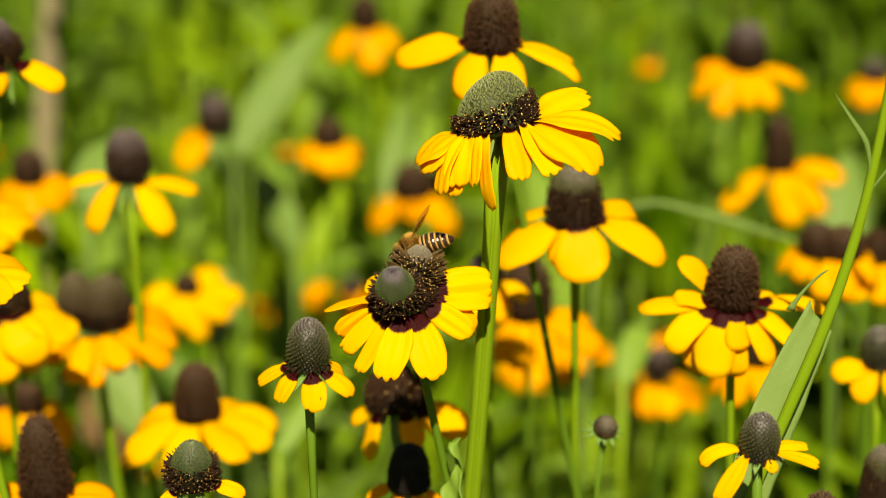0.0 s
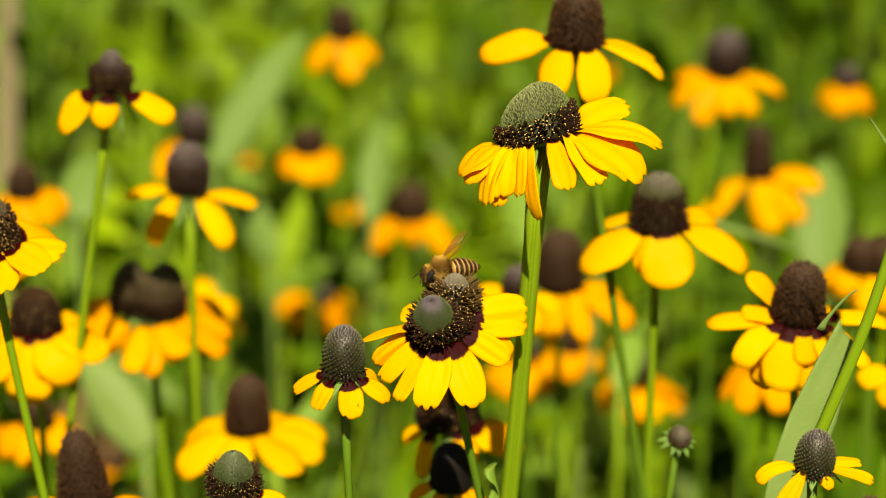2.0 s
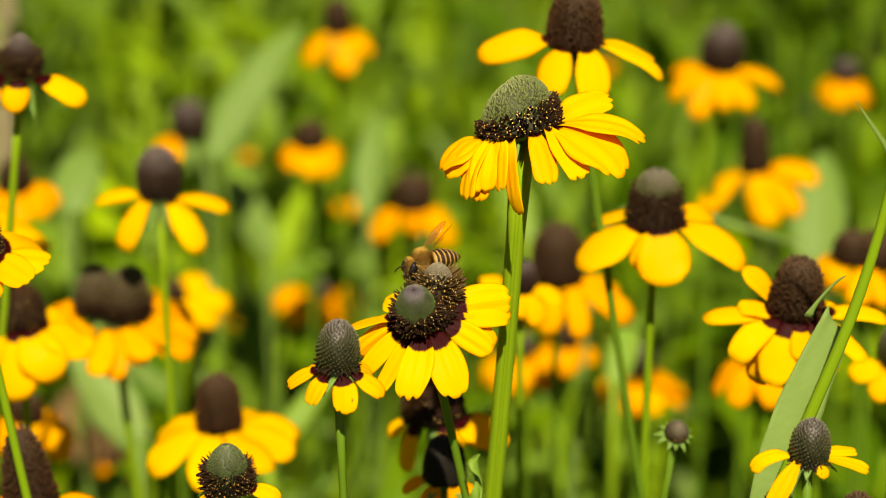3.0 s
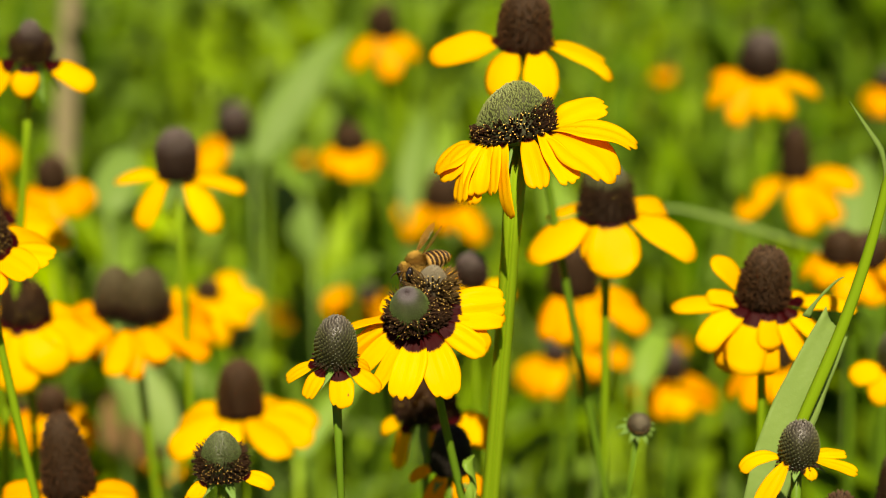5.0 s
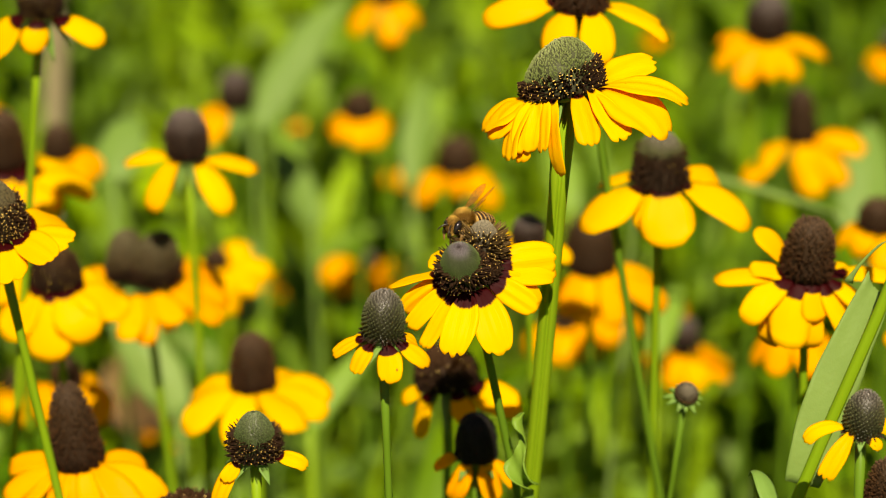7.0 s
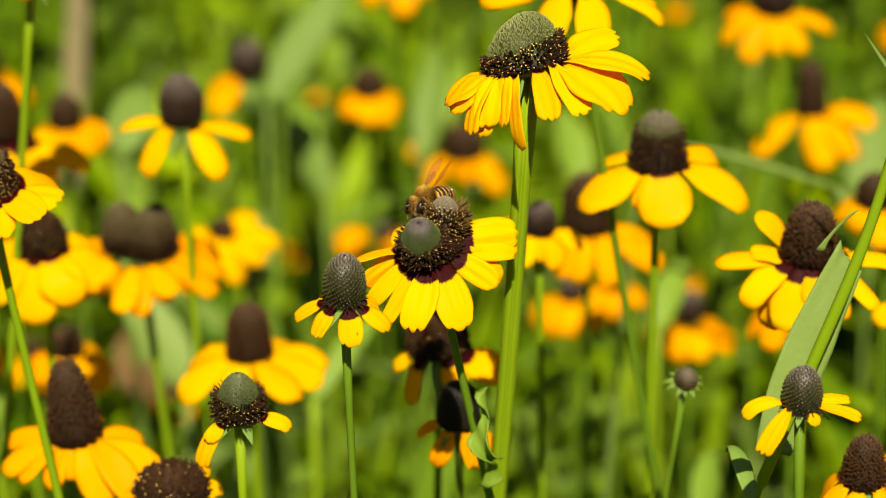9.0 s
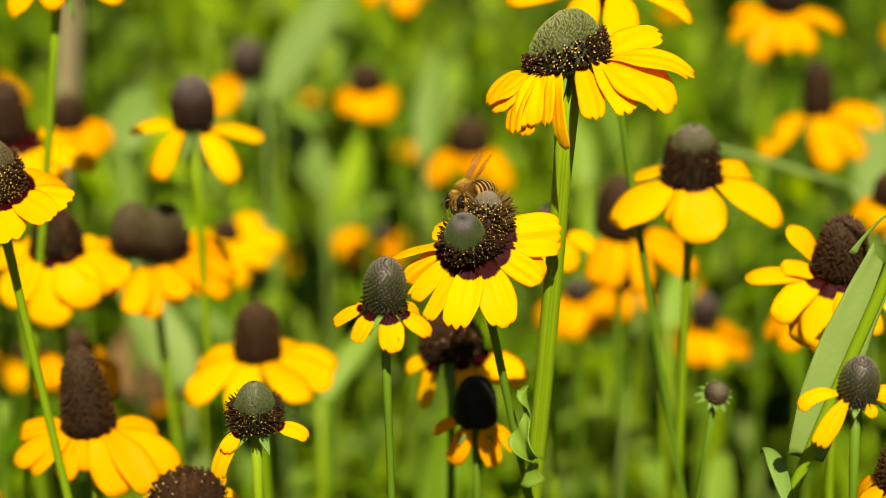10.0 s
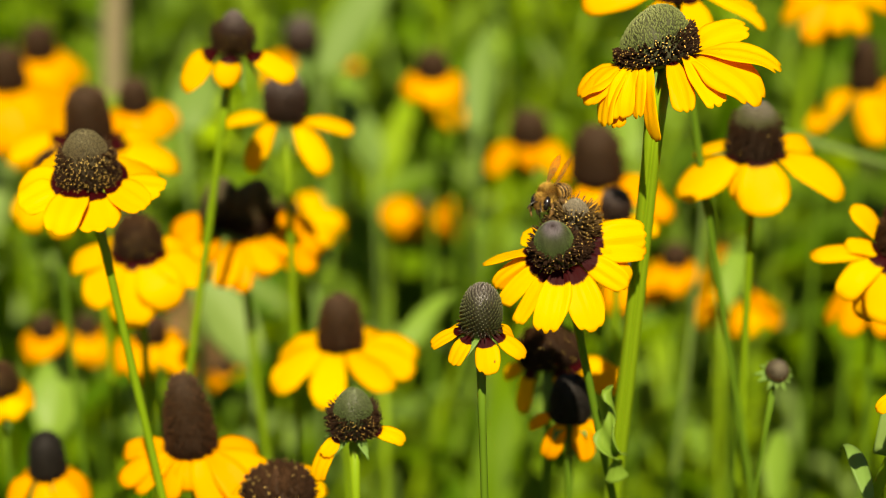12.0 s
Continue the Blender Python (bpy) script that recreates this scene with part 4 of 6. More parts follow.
# ---- honeybee ----
def ball(center, size, turn=None, seg=20, ring=12, hair=0.0, seed=0):
    """Ellipsoid vertices, faces and uvs; hair roughens it."""
    r, verts, uv, faces = random.Random(seed), [], [], []
    m = np.array(turn) if turn is not None else np.eye(3)
    for j in range(ring + 1):
        p = math.pi * j / ring
        for i in range(seg):
            a = 2 * math.pi * i / seg
            q = 1 + hair * r.uniform(-1, 1)
            v = np.array((math.sin(p) * math.cos(a) * size[0], math.sin(p) * math.sin(a) * size[1], math.cos(p) * size[2])) * q
            verts.append(m @ v + np.array(center))
            uv.append((i / seg, 0.5 + 0.5 * math.cos(p)))
    for j in range(ring):
        for i in range(seg):
            k = (i + 1) % seg
            faces.append((j * seg + i, (j + 1) * seg + i, (j + 1) * seg + k, j * seg + k))
    return verts, faces, uv


def fur_lists(center, size, count, length, seed, bare=9.0):
    """Short hairs standing off an ellipsoid, none beyond bare to either side."""
    r, verts, uv, faces = random.Random(seed), [], [], []
    for n in range(count):
        z = r.uniform(-0.9, 1)
        a = r.uniform(0, 2 * math.pi)
        d = np.array((math.sqrt(1 - z * z) * math.cos(a), math.sqrt(1 - z * z) * math.sin(a), z))
        p = np.array(center) + d * np.array(size)
        if abs(p[1]) > bare:
            continue
        w = d + np.array((r.uniform(-.3, .5), r.uniform(-.3, .3), r.uniform(-.2, .3)))
        w /= np.linalg.norm(w)
        e = np.cross(w, (0.2, 0.5, 0.8))
        e /= np.linalg.norm(e)
        ln = length * r.uniform(0.6, 1.3)
        b = len(verts)
        verts += [p - e * 0.06, p + e * 0.06, p + w * ln]
        uv += [(0, 0.1), (1, 0.1), (0.5, 1)]
        faces.append((b, b + 1, b + 2))
    return verts, faces, uv


def build_bee():
    """Head towards -x, tail towards +x; lengths in millimetres, then scaled."""
    mm = 0.00134
    bee = tagged(new("honeybee"), "golden-brown honeybee with banded abdomen feeding on a cone", "bee")

    def add(name, lists, mat, parent=bee, label="", smooth=True):
        v, f, uv = lists
        return from_lists(name, np.array(v) * mm, f, uv, mat, parent, label, None, smooth)

    thorax = add("thorax", ball((-1.7, 0, 0.5), (1.9, 1.75, 1.7), hair=0.03), M_FUR_DARK)
    tagged(add("fur", fur_lists((-1.7, 0, 0.5), (1.85, 1.7, 1.65), 3800, 0.75, 4), M_FUR, thorax, "", False), kind="stuff")
    # head: a blunt wedge with tall eyes on its sides
    turn = Euler((0, radians(24), 0)).to_matrix()
    head = add("head", ball((-4.2, 0, -0.45), (0.95, 1.75, 1.65), turn, hair=0.02), M_FUR_DARK)
    tagged(add("fur", fur_lists((-4.2, 0, -0.40), (0.92, 1.5, 1.6), 1700, 0.50, 9, 1.15), M_FUR, head, "", False), kind="stuff")
    for s in (-1, 1):
        add("eye", ball((-4.45, s * 1.38, -0.25), (0.74, 0.62, 1.35), turn, 18, 12), M_BEE_EYE, head, "glossy black eye")
        p = hermite((-5.1, s * 0.35, -0.1), (-6.7, s * 1.5, -1.3), (-1.4, s * 0.8, 0.9), (-0.5, s * 0.4, -2.0), 9)
        add("antenna", tube(p, [0.15, 0.13, 0.12, 0.14, 0.14, 0.14, 0.13, 0.12, 0.09], 6), M_BEE_DARK, head)
        p = hermite((-4.9, s * 0.3, -1.7), (-5.1, s * 0.12, -2.6), (-0.4, 0, -0.6), (0.1, -s * 0.3, -0.6), 5)
        add("mandible", tube(p, np.linspace(0.26, 0.1, 5), 6), M_BEE_DARK, head)
    p = hermite((-4.8, 0, -1.8), (-4.4, 0, -3.4), (-0.3, 0, -1), (0.6, 0, -2), 6)
    add("tongue", tube(p, np.linspace(0.26, 0.1, 6), 6), M_BEE_DARK, head)

    # abdomen: overlapping plates, each with a pale hairy front edge and a dark glossy hind edge
    def girth(x):
        return 1.85 * max(0.04, math.sin(math.pi * min(1, (x + 0.9) / 7.3) ** 0.80)) ** 0.62

    def plate(x0, x1, swell, drop=0.13):
        verts, uv, faces, n, sides = [], [], [], 7, 26
        for j in range(n):
            x = x0 + (x1 - x0) * j / (n - 1)
            rr = girth(x) + swell * math.sin(math.pi * (0.25 + 0.75 * j / (n - 1)))
            for k in range(sides):
                a = 2 * math.pi * k / sides
                verts.append((x + 0.2, rr * 1.02 * math.cos(a), 0.1 - drop * x + rr * 0.94 * math.sin(a)))
                uv.append((k / sides, 0.2 + 0.6 * j / (n - 1)))
        for j in range(n - 1):
            for k in range(sides):
                faces.append((j * sides + k, j * sides + (k + 1) % sides, (j + 1) * sides + (k + 1) % sides, (j + 1) * sides + k))
        faces += [tuple(range(sides))[::-1], tuple((n - 1) * sides + k for k in range(sides))]
        return verts, faces, uv

    abdomen = add("abdomen", plate(-0.5, 6.2, 0.0), M_BEE_SKIN)
    for i in range(6):
        x = -0.1 + i * 1.02
        add("band", plate(x, x + (0.34 if i else 0.8), 0.09), M_BEE_BAND, abdomen, "pale hairy band")
        if i < 5:
            add("plate", plate(x + 0.32, x + 1.04, 0.05), M_BEE_SKIN, abdomen, "glossy dark brown plate")
    # wings held up and back, the pairs close together
    for s in (-1, 1):
        for name, ln, wd, rise, out in (("forewing", 7.4, 0.80, 43, 2.5), ("hindwing", 4.8, 0.55, 39, 3.5)):
            r, o = radians(rise), radians(out)
            d = np.array((math.cos(r) * math.cos(o), s * math.sin(o), math.sin(r)))
            p = [np.array((-1.2, s * 0.8, 1.8)) + d * ln * q + np.array((0, 0, -0.5)) * q * q for q in np.linspace(0, 1, 11)]
            w = [wd * q for q in (0.14, 0.3, 0.48, 0.66, 0.82, 0.94, 1.0, 0.98, 0.86, 0.62, 0.12)]
            add(name, leaf_lists(p, w, 0.10, (-0.42 * math.sin(r), s * 1.0, 0.42 * math.cos(r)), 6, 0.02), M_WING, bee, "amber translucent wing")
    for s in (-1, 1):
        for x, reach, back in ((-2.9, 1.5, -1.6), (-1.8, 2.0, -0.2), (-0.8, 2.1, 1.7)):
            p = np.array([(x, s * 1.0, -0.8), (x + back * 0.35, s * (1.1 + reach * 0.65), -0.75), (x + back * 0.75, s * (1.1 + reach * 0.8), -2.1), (x + back, s * (1.0 + reach * 0.5), -3.4)])
            p = np.array([[np.interp(q, (0, 1, 2, 3), p[:, c]) for c in range(3)] for q in np.linspace(0, 3, 10)])
            leg = add("leg", tube(p, [0.32, 0.36, 0.34, 0.28, 0.32, 0.42, 0.38, 0.24, 0.18, 0.12], 8), M_BEE_LEG)
            if back > 1:
                add("pollen_basket", ball(p[5] + (0, s * 0.15, 0), (0.6, 0.42, 0.8), hair=0.08), M_POLLEN, leg, "packed yellow pollen")
    return bee


BEE = build_bee()


# ---- stalks with leaves ----
def leafy_stalk(label, foot, top, leaves, radius, key=None, mat=None, group=""):
    """An upright stalk; leaves: (share of height, length, half width, azimuth, rise in degrees, droop, fold)."""
    thing = tagged(new("leafy_stalk"), label, "plant", group)
    foot, top = np.array(foot, dtype=float), np.array(top, dtype=float)
    thing.location = foot
    h = top - foot
    path = hermite((0, 0, -0.01), h, h, h, 18)
    v, f, uv = tube(path, np.linspace(radius, radius * 0.7, 18), 8)
    from_lists("stem", v, f, uv, M_STEM, thing)
    for share, ln, hw, azm, rise, droop, fold in leaves:
        a = radians(azm)
        o = np.array((math.cos(a), math.sin(a), 0))
        pos = h * share
        pts = []
        for q in np.linspace(0, 1, 14):
            e = radians(rise - droop * q)
            pts.append(pos.copy())
            pos = pos + (o * math.cos(e) + np.array((0, 0, math.sin(e)))) * ln / 13
        w = [hw * (0.55 + 0.45 * math.sin(min(1, q / 0.4) * math.pi / 2)) * max(0.03, 1 - max(0, (q - 0.35) / 0.65) ** 1.7) for q in np.linspace(0, 1, 14)]
        side = np.array((-o[1], o[0], 0.0))
        v, f, uv = leaf_lists(pts, w, fold, side, 9, 0.0004, 0.12)
        from_lists("leaf", v, f, uv, mat or M_LEAF, thing)
    if key:
        PLANTS[key] = (thing, foot, h)
    return thing


def leaf_plant(key, label, half, sag=0.15, mat=None, facing=0.0):
    """A stalk from the ground with one broad leaf that is seen; half: half its width, in metres."""
    a, b = np.array(HEADS[key + "a"]), np.array(HEADS[key + "b"])
    thing = tagged(new("broad_leaf_plant"), label, "plant", "leafy plants in the meadow")
    foot = np.array((a[0] + 0.02, a[1] + 0.02, 0.0))
    thing.location = foot
    v, f, uv = tube(hermite((0, 0, -0.01), a - foot, (0, 0, a[2]), (0, 0, a[2]), 12), np.linspace(0.0018, 0.0014, 12), 8)
    from_lists("stem", v, f, uv, mat or M_STEM, thing)
    d = b - a
    pts = hermite(a - foot, b - foot, d + np.array((0, 0, sag * 0.1)), d - np.array((0, 0, sag * 0.2)), 16)
    w = [half * (0.5 + 0.5 * math.sin(min(1, q / 0.35) * math.pi / 2)) * max(0.03, 1 - max(0, (q - 0.35) / 0.65) ** 1.8) for q in np.linspace(0, 1, 16)]
    side = np.cross(d / np.linalg.norm(d), (math.sin(facing), -math.cos(facing), 0.25))
    v, f, uv = leaf_lists(pts, w, 0.22, side, 9, 0.0004, 0.04)
    from_lists("leaf", v, f, uv, mat or M_LEAF, thing)
    return thing


for key, label, half, mat in (
        ("l1", "long pale grey-green lance leaf on a stalk", 0.0105, M_GLAUCOUS), ("l2", "upright bluish-green leaf in the sun", 0.0075, M_GLAUCOUS),
        ("l3", "small grey-green upright leaf", 0.0075, M_GLAUCOUS), ("l4", "broad grey-green leaf behind yellow blooms", 0.0105, M_LEAF_PALE),
        ("l5", "broad pale leaf in the sun", 0.013, M_GLAUCOUS), ("l7", "long bluish-green leaf leaning aside", 0.009, M_GLAUCOUS), ("l6", "narrow pale leaf rising aslant", 0.005, None),
        ("l8", "rounded pale green leaf low down", 0.010, None),
        ("l11", "curled grey-green leaf tip", 0.0028, M_BRACT), ("l12", "pale leaf near the soil", 0.007, None),
        ("l13", "withered brown leaf near the soil", 0.019, M_DEAD), ("l14", "dry pale straw-coloured stalk leaf", 0.006, M_STRAW),
        ("l15", "green leaf among stems", 0.006, None), ("l16", "upright grey-green leaf behind a bloom", 0.010, M_GLAUCOUS), ("l17", "green leaf behind a tall stem", 0.008, None)):
    leaf_plant(key, label, half, 0.15, mat, random.Random(key).uniform(-0.5, 0.5))


def clasping_plant():
    """Tall stem that straightens upwards, with a broad bitten clasping leaf and two narrow upper leaves."""
    at = np.array(HEADS["leafr"])
    thing = tagged(new("leafy_stalk"), "tall green stalk with a bitten clasping leaf", "plant", "leafy plants in the meadow")
    foot = np.array((at[0] - 0.185, at[1], 0.0))
    head = at - foot
    thing.location = foot
    u = UNIT

    def off(x, y, z):
        return head + np.array((x, y, z)) * u

    low = hermite((0, 0, -0.01), head, head * 0.9, np.array((0.36, 0, 1.0)) * head[2], 26)
    high = hermite(head, off(119, 0, 679), np.array((250, 0, 700)) * u, np.array((30, 0, 700)) * u, 20)
    v, f, uv = tube(np.concatenate([low, high[1:]]), np.concatenate([np.linspace(12, 11, 26), np.linspace(11, 6.5, 20)[1:]]) * u, 16, 0.12)
    from_lists("stem", v, f, uv, M_STEM, thing)
    # the leaf's halves stand to both sides of the stem, bitten off above; a strip of the rim is left
    pts = [off(-104 + 128 * q + 12 * q * q - 12 * math.sin(math.pi * q), 4 + 122 * q ** 1.3, -300 + 328 * q) for q in np.linspace(0, 1, 22)]
    w = [49 * u * (0.42 + 0.56 * math.sin(math.pi * min(1, 0.12 + 0.80 * q)) ** 0.8) * (1 - 0.12 * q) for q in np.linspace(0, 1, 22)]
    v, f, uv = leaf_lists(pts, w, 0.10, (1, 0.05, -0.33), 15, 0.0004, 0.05)
    v = np.array(v)
    side = np.array([q[0] for q in uv]) * 2 - 1
    top = np.array([q[1] for q in uv]) ** 6
    v[:, 2] += top * u * (18 * np.exp(-((side + 0.9) / 0.2) ** 2) - 10 * side + 3 * np.sin(side * 21))
    rim = hermite(off(-20, 122, 46), off(46, 130, 122), np.array((20, 0, 70)) * u, np.array((55, 0, 18)) * u, 10)
    v2, f2, uv2 = leaf_lists(rim, [5 * u * q for q in (1.8, 1.3, 0.95, 0.7, 0.6, 0.55, 0.5, 0.45, 0.35, 0.1)], 0.2, (1, 0.1, -0.3), 5, 0.0003)
    f = list(f) + [tuple(i + len(v) for i in q) for q in f2]
    from_lists("leaf", np.concatenate([v, v2]), f, list(uv) + list(uv2), M_LEAF_PALE, thing, "broad pale leaf with a bitten edge")
    for line, hw in ((((86, 0, 316), (87, -4, 362), (77, -6, 408), (46, -8, 450), (14, -8, 494)), 5.5), (((82, 0, 300), (98, -5, 330), (118, -6, 358), (130, -7, 386), (138, -8, 430)), 5)):
        line = np.array([off(*q) for q in line])
        q = np.linspace(0, 4, 15)
        pts = np.stack([np.interp(q, range(5), line[:, c]) for c in range(3)], axis=1)
        pts[1:-1] = (pts[:-2] + pts[1:-1] * 2 + pts[2:]) / 4
        v, f, uv = leaf_lists(pts, [hw * u * k for k in (1, 1.05, 1, .9, .85, .9, 1, 1.1, 1.05, .95, .8, .65, .5, .3, .1)], 0.5, (0.8, 0.6, 0.2), 5, 0.0003)
        from_lists("leaf", v, f, uv, M_LEAF_PALE, thing, "narrow pointed leaf")
    PLANTS["leafr"] = (thing, foot, head)


clasping_plant()


def curled_leaf():
    """Wavy twisted leaf on the stem below the bee's bloom."""
    thing, foot, head = PLANTS["bee"]
    u, grid = UNIT, []
    base = head + np.array((92, -12, -286)) * u
    for q in np.linspace(0, 1, 34):
        c = np.array((4 * math.sin(q * 9) + 14 * q, 10 * math.sin(q * 8 + 1), -196 * q))
        a = 0.5 + 5.2 * q + 0.8 * math.sin(q * 9)
        side, out = np.array((math.cos(a), math.sin(a), 0.35)), np.array((-math.sin(a), math.cos(a), 0.2))
        w = 24 * min(1, (q / 0.09 + 0.15) ** 0.5) * (0.62 + 0.38 * math.cos(q * 11.0)) + 9 * q
        grid.append([base + (c + side * s * w + out * (0.45 * w * s * s + 3 * math.sin(q * 30 + 4 * s) * abs(s))) * u for s in np.linspace(-1, 1, 9)])
    v, f, uv = sheet(grid, 0.0003)
    from_lists("leaf", v, f, uv, M_LEAF, thing, "wavy grey-green leaf on the stem")


curled_leaf()


# ---- meadow behind ----
def meadow():
    """Blades, stalks and broad leaves that fill the ground behind the blooms."""
    r = random.Random(21)
    lists = {"grass": ([], [], []), "leaves": ([], [], [])}

    def put(name, v, f, uv):
        V, Fc, U = lists[name]
        b = len(V)
        V.extend(tuple(q) for q in v)
        Fc.extend(tuple(i + b for i in q) for q in f)
        U.extend(uv)

    def spot(near, far, spread=0.34):
        y = near + (far - near) * r.random() ** 2.2
        return np.array((r.uniform(-1, 1) * (0.16 + spread * y), y, 0.0))

    def blade(base, ln, hw, azm, lean, bend, n=6):
        o = np.array((math.cos(azm), math.sin(azm), 0))
        side = np.array((-o[1], o[0], 0))
        p, pts = base.copy(), []
        for j in range(n):
            q = j / (n - 1)
            pts.append((p.copy(), q))
            e = math.pi / 2 - lean - bend * q * q
            p = p + (o * math.cos(e) + np.array((0, 0, math.sin(e)))) * ln / (n - 1)
        return pts, side

    def dense(p, seed):
        return noise.noise((p[0] * 5.5 + seed, p[1] * 3.0, seed))

    n = 0
    while n < 1300:
        base = spot(0.98, 6.0)
        if dense(base, 3.0) < r.uniform(-0.1, 0.25) + (0.14 if base[0] > 0.09 * base[1] else 0.0):
            continue
        n += 1
        tall = r.uniform(0.18, 0.44) * (1 if base[1] > 1.25 else 0.8)
        pts, side = blade(base, tall, 0, r.uniform(0, 6.28), abs(r.gauss(0, 0.32)), r.uniform(0, 1.5))
        hw = r.uniform(0.0015, 0.005)
        v, uv, f = [], [], []
        for (c, q) in pts:
            w = hw * (1 - q ** 2.2) + 0.0002
            v += [c - side * w, c + side * w]
            uv += [(0, q), (1, q)]
        for j in range(len(pts) - 1):
            f.append((2 * j, 2 * j + 1, 2 * j + 3, 2 * j + 2))
        put("grass", v, f, uv)
    n = 0
    while n < 6000:
        base = spot(1.0, 6.0)
        if dense(base, 9.0) < r.uniform(-0.05, 0.3) + (0.16 if base[0] > 0.09 * base[1] else 0.0):
            continue
        n += 1
        base[2] = r.uniform(0.02, 0.34) * (1 if base[1] > 1.25 else 0.75)
        ln, hw = r.uniform(0.04, 0.15), r.uniform(0.006, 0.024)
        pts, side = blade(base, ln, hw, r.uniform(0, 6.28), r.uniform(0.05, 1.2), r.uniform(0.1, 1.1), 7)
        v, uv, f = [], [], []
        for (c, q) in pts:
            w = hw * (0.45 + 0.55 * math.sin(min(1, q / 0.4) * math.pi / 2)) * max(0.04, 1 - max(0, (q - 0.35) / 0.65) ** 1.8)
            v += [c - side * w + np.array((0, 0, 0.25 * w)), c, c + side * w + np.array((0, 0, 0.25 * w))]
            uv += [(0, q), (0.5, q), (1, q)]
        for j in range(len(pts) - 1):
            for i in (0, 1):
                f.append((3 * j + i, 3 * j + i + 1, 3 * j + i + 4, 3 * j + i + 3))
        put("leaves", v, f, uv)
    for name, mat, label, cat in (("grass", M_GRASS, "dense bright green meadow grass", "grass"),
                                  ("leaves", M_MEADOW_LEAF, "broad meadow leaves in sun and shade", "foliage")):
        V, Fc, U = lists[name]
        tagged(from_lists("meadow_" + name, V, Fc, U, mat, None), label, cat, kind="stuff")


meadow()


def surroundings():
    """The same meadow goes on, lower and thinner, on all sides of the place where the camera stands."""
    r = random.Random(77)
    V, Fc, U = [], [], []
    n = 0
    while n < 34000:
        d, a = 0.45 + 6.0 * r.random() ** 0.9, r.uniform(0, 2 * math.pi)
        x, y = d * math.sin(a), d * math.cos(a)
        if y > 0.95 and abs(x) < 0.12 + 0.34 * y:
            continue
        n += 1
        near = y > -0.2 and abs(x) < 0.5 and y < 1.0
        tall = r.uniform(0.10, 0.26) if near else r.uniform(0.15, 0.42)
        hw = r.uniform(0.003, 0.010) if n % 3 else r.uniform(0.010, 0.022)
        o = r.uniform(0, 2 * math.pi)
        side = np.array((-math.sin(o), math.cos(o), 0)) * hw
        lean = np.array((math.cos(o), math.sin(o), 0)) * tall * r.uniform(0.05, 0.5)
        base = np.array((x, y, -0.01))
        b = len(V)
        for q in (0, 0.4, 0.75, 1.0):
            c = base + lean * q * q + np.array((0, 0, tall * q * (1 - 0.15 * q)))
            w = side * (1 - q ** 2) + side * 0.05
            V.extend([tuple(c - w), tuple(c + w)])
            U.extend([(0, q), (1, q)])
        Fc.extend([(b + 2 * k, b + 2 * k + 1, b + 2 * k + 3, b + 2 * k + 2) for k in range(3)])
    tagged(from_lists("meadow_turf", V, Fc, U, M_GRASS, None), "low green meadow growth all around", "grass", kind="stuff")


surroundings()


def stalks():
    """Bare upright stalks among the leaves, a few shapes set many times."""
    r, kinds = random.Random(5), []
    for k in range(6):
        tall = r.uniform(0.30, 0.44)
        tip = np.array((r.gauss(0, 0.07), r.gauss(0, 0.05), tall))
        v, f, uv = tube(hermite((0, 0, -0.01), tip, (0, 0, tall), tip, 8), np.linspace(0.0023, 0.0014, 8), 6)
        ob = from_lists("flower_stalk", v, f, uv, M_STEM_DARK if k % 3 else M_STEM, None)
        kinds.append(tagged(ob, "bare upright green flower stalk in the meadow", "stalk", "flower stalks in the meadow"))
    for n in range(26):
        y = 1.0 + 2.6 * r.random() ** 1.6
        m = pose(r.uniform(-1, 1) * (0.14 + 0.25 * y), y, 0, 0, 0, r.uniform(0, 360))
        if n < 6:
            kinds[n].matrix_basis = m
        else:
            copy_thing(kinds[n % 6], m)


stalks()


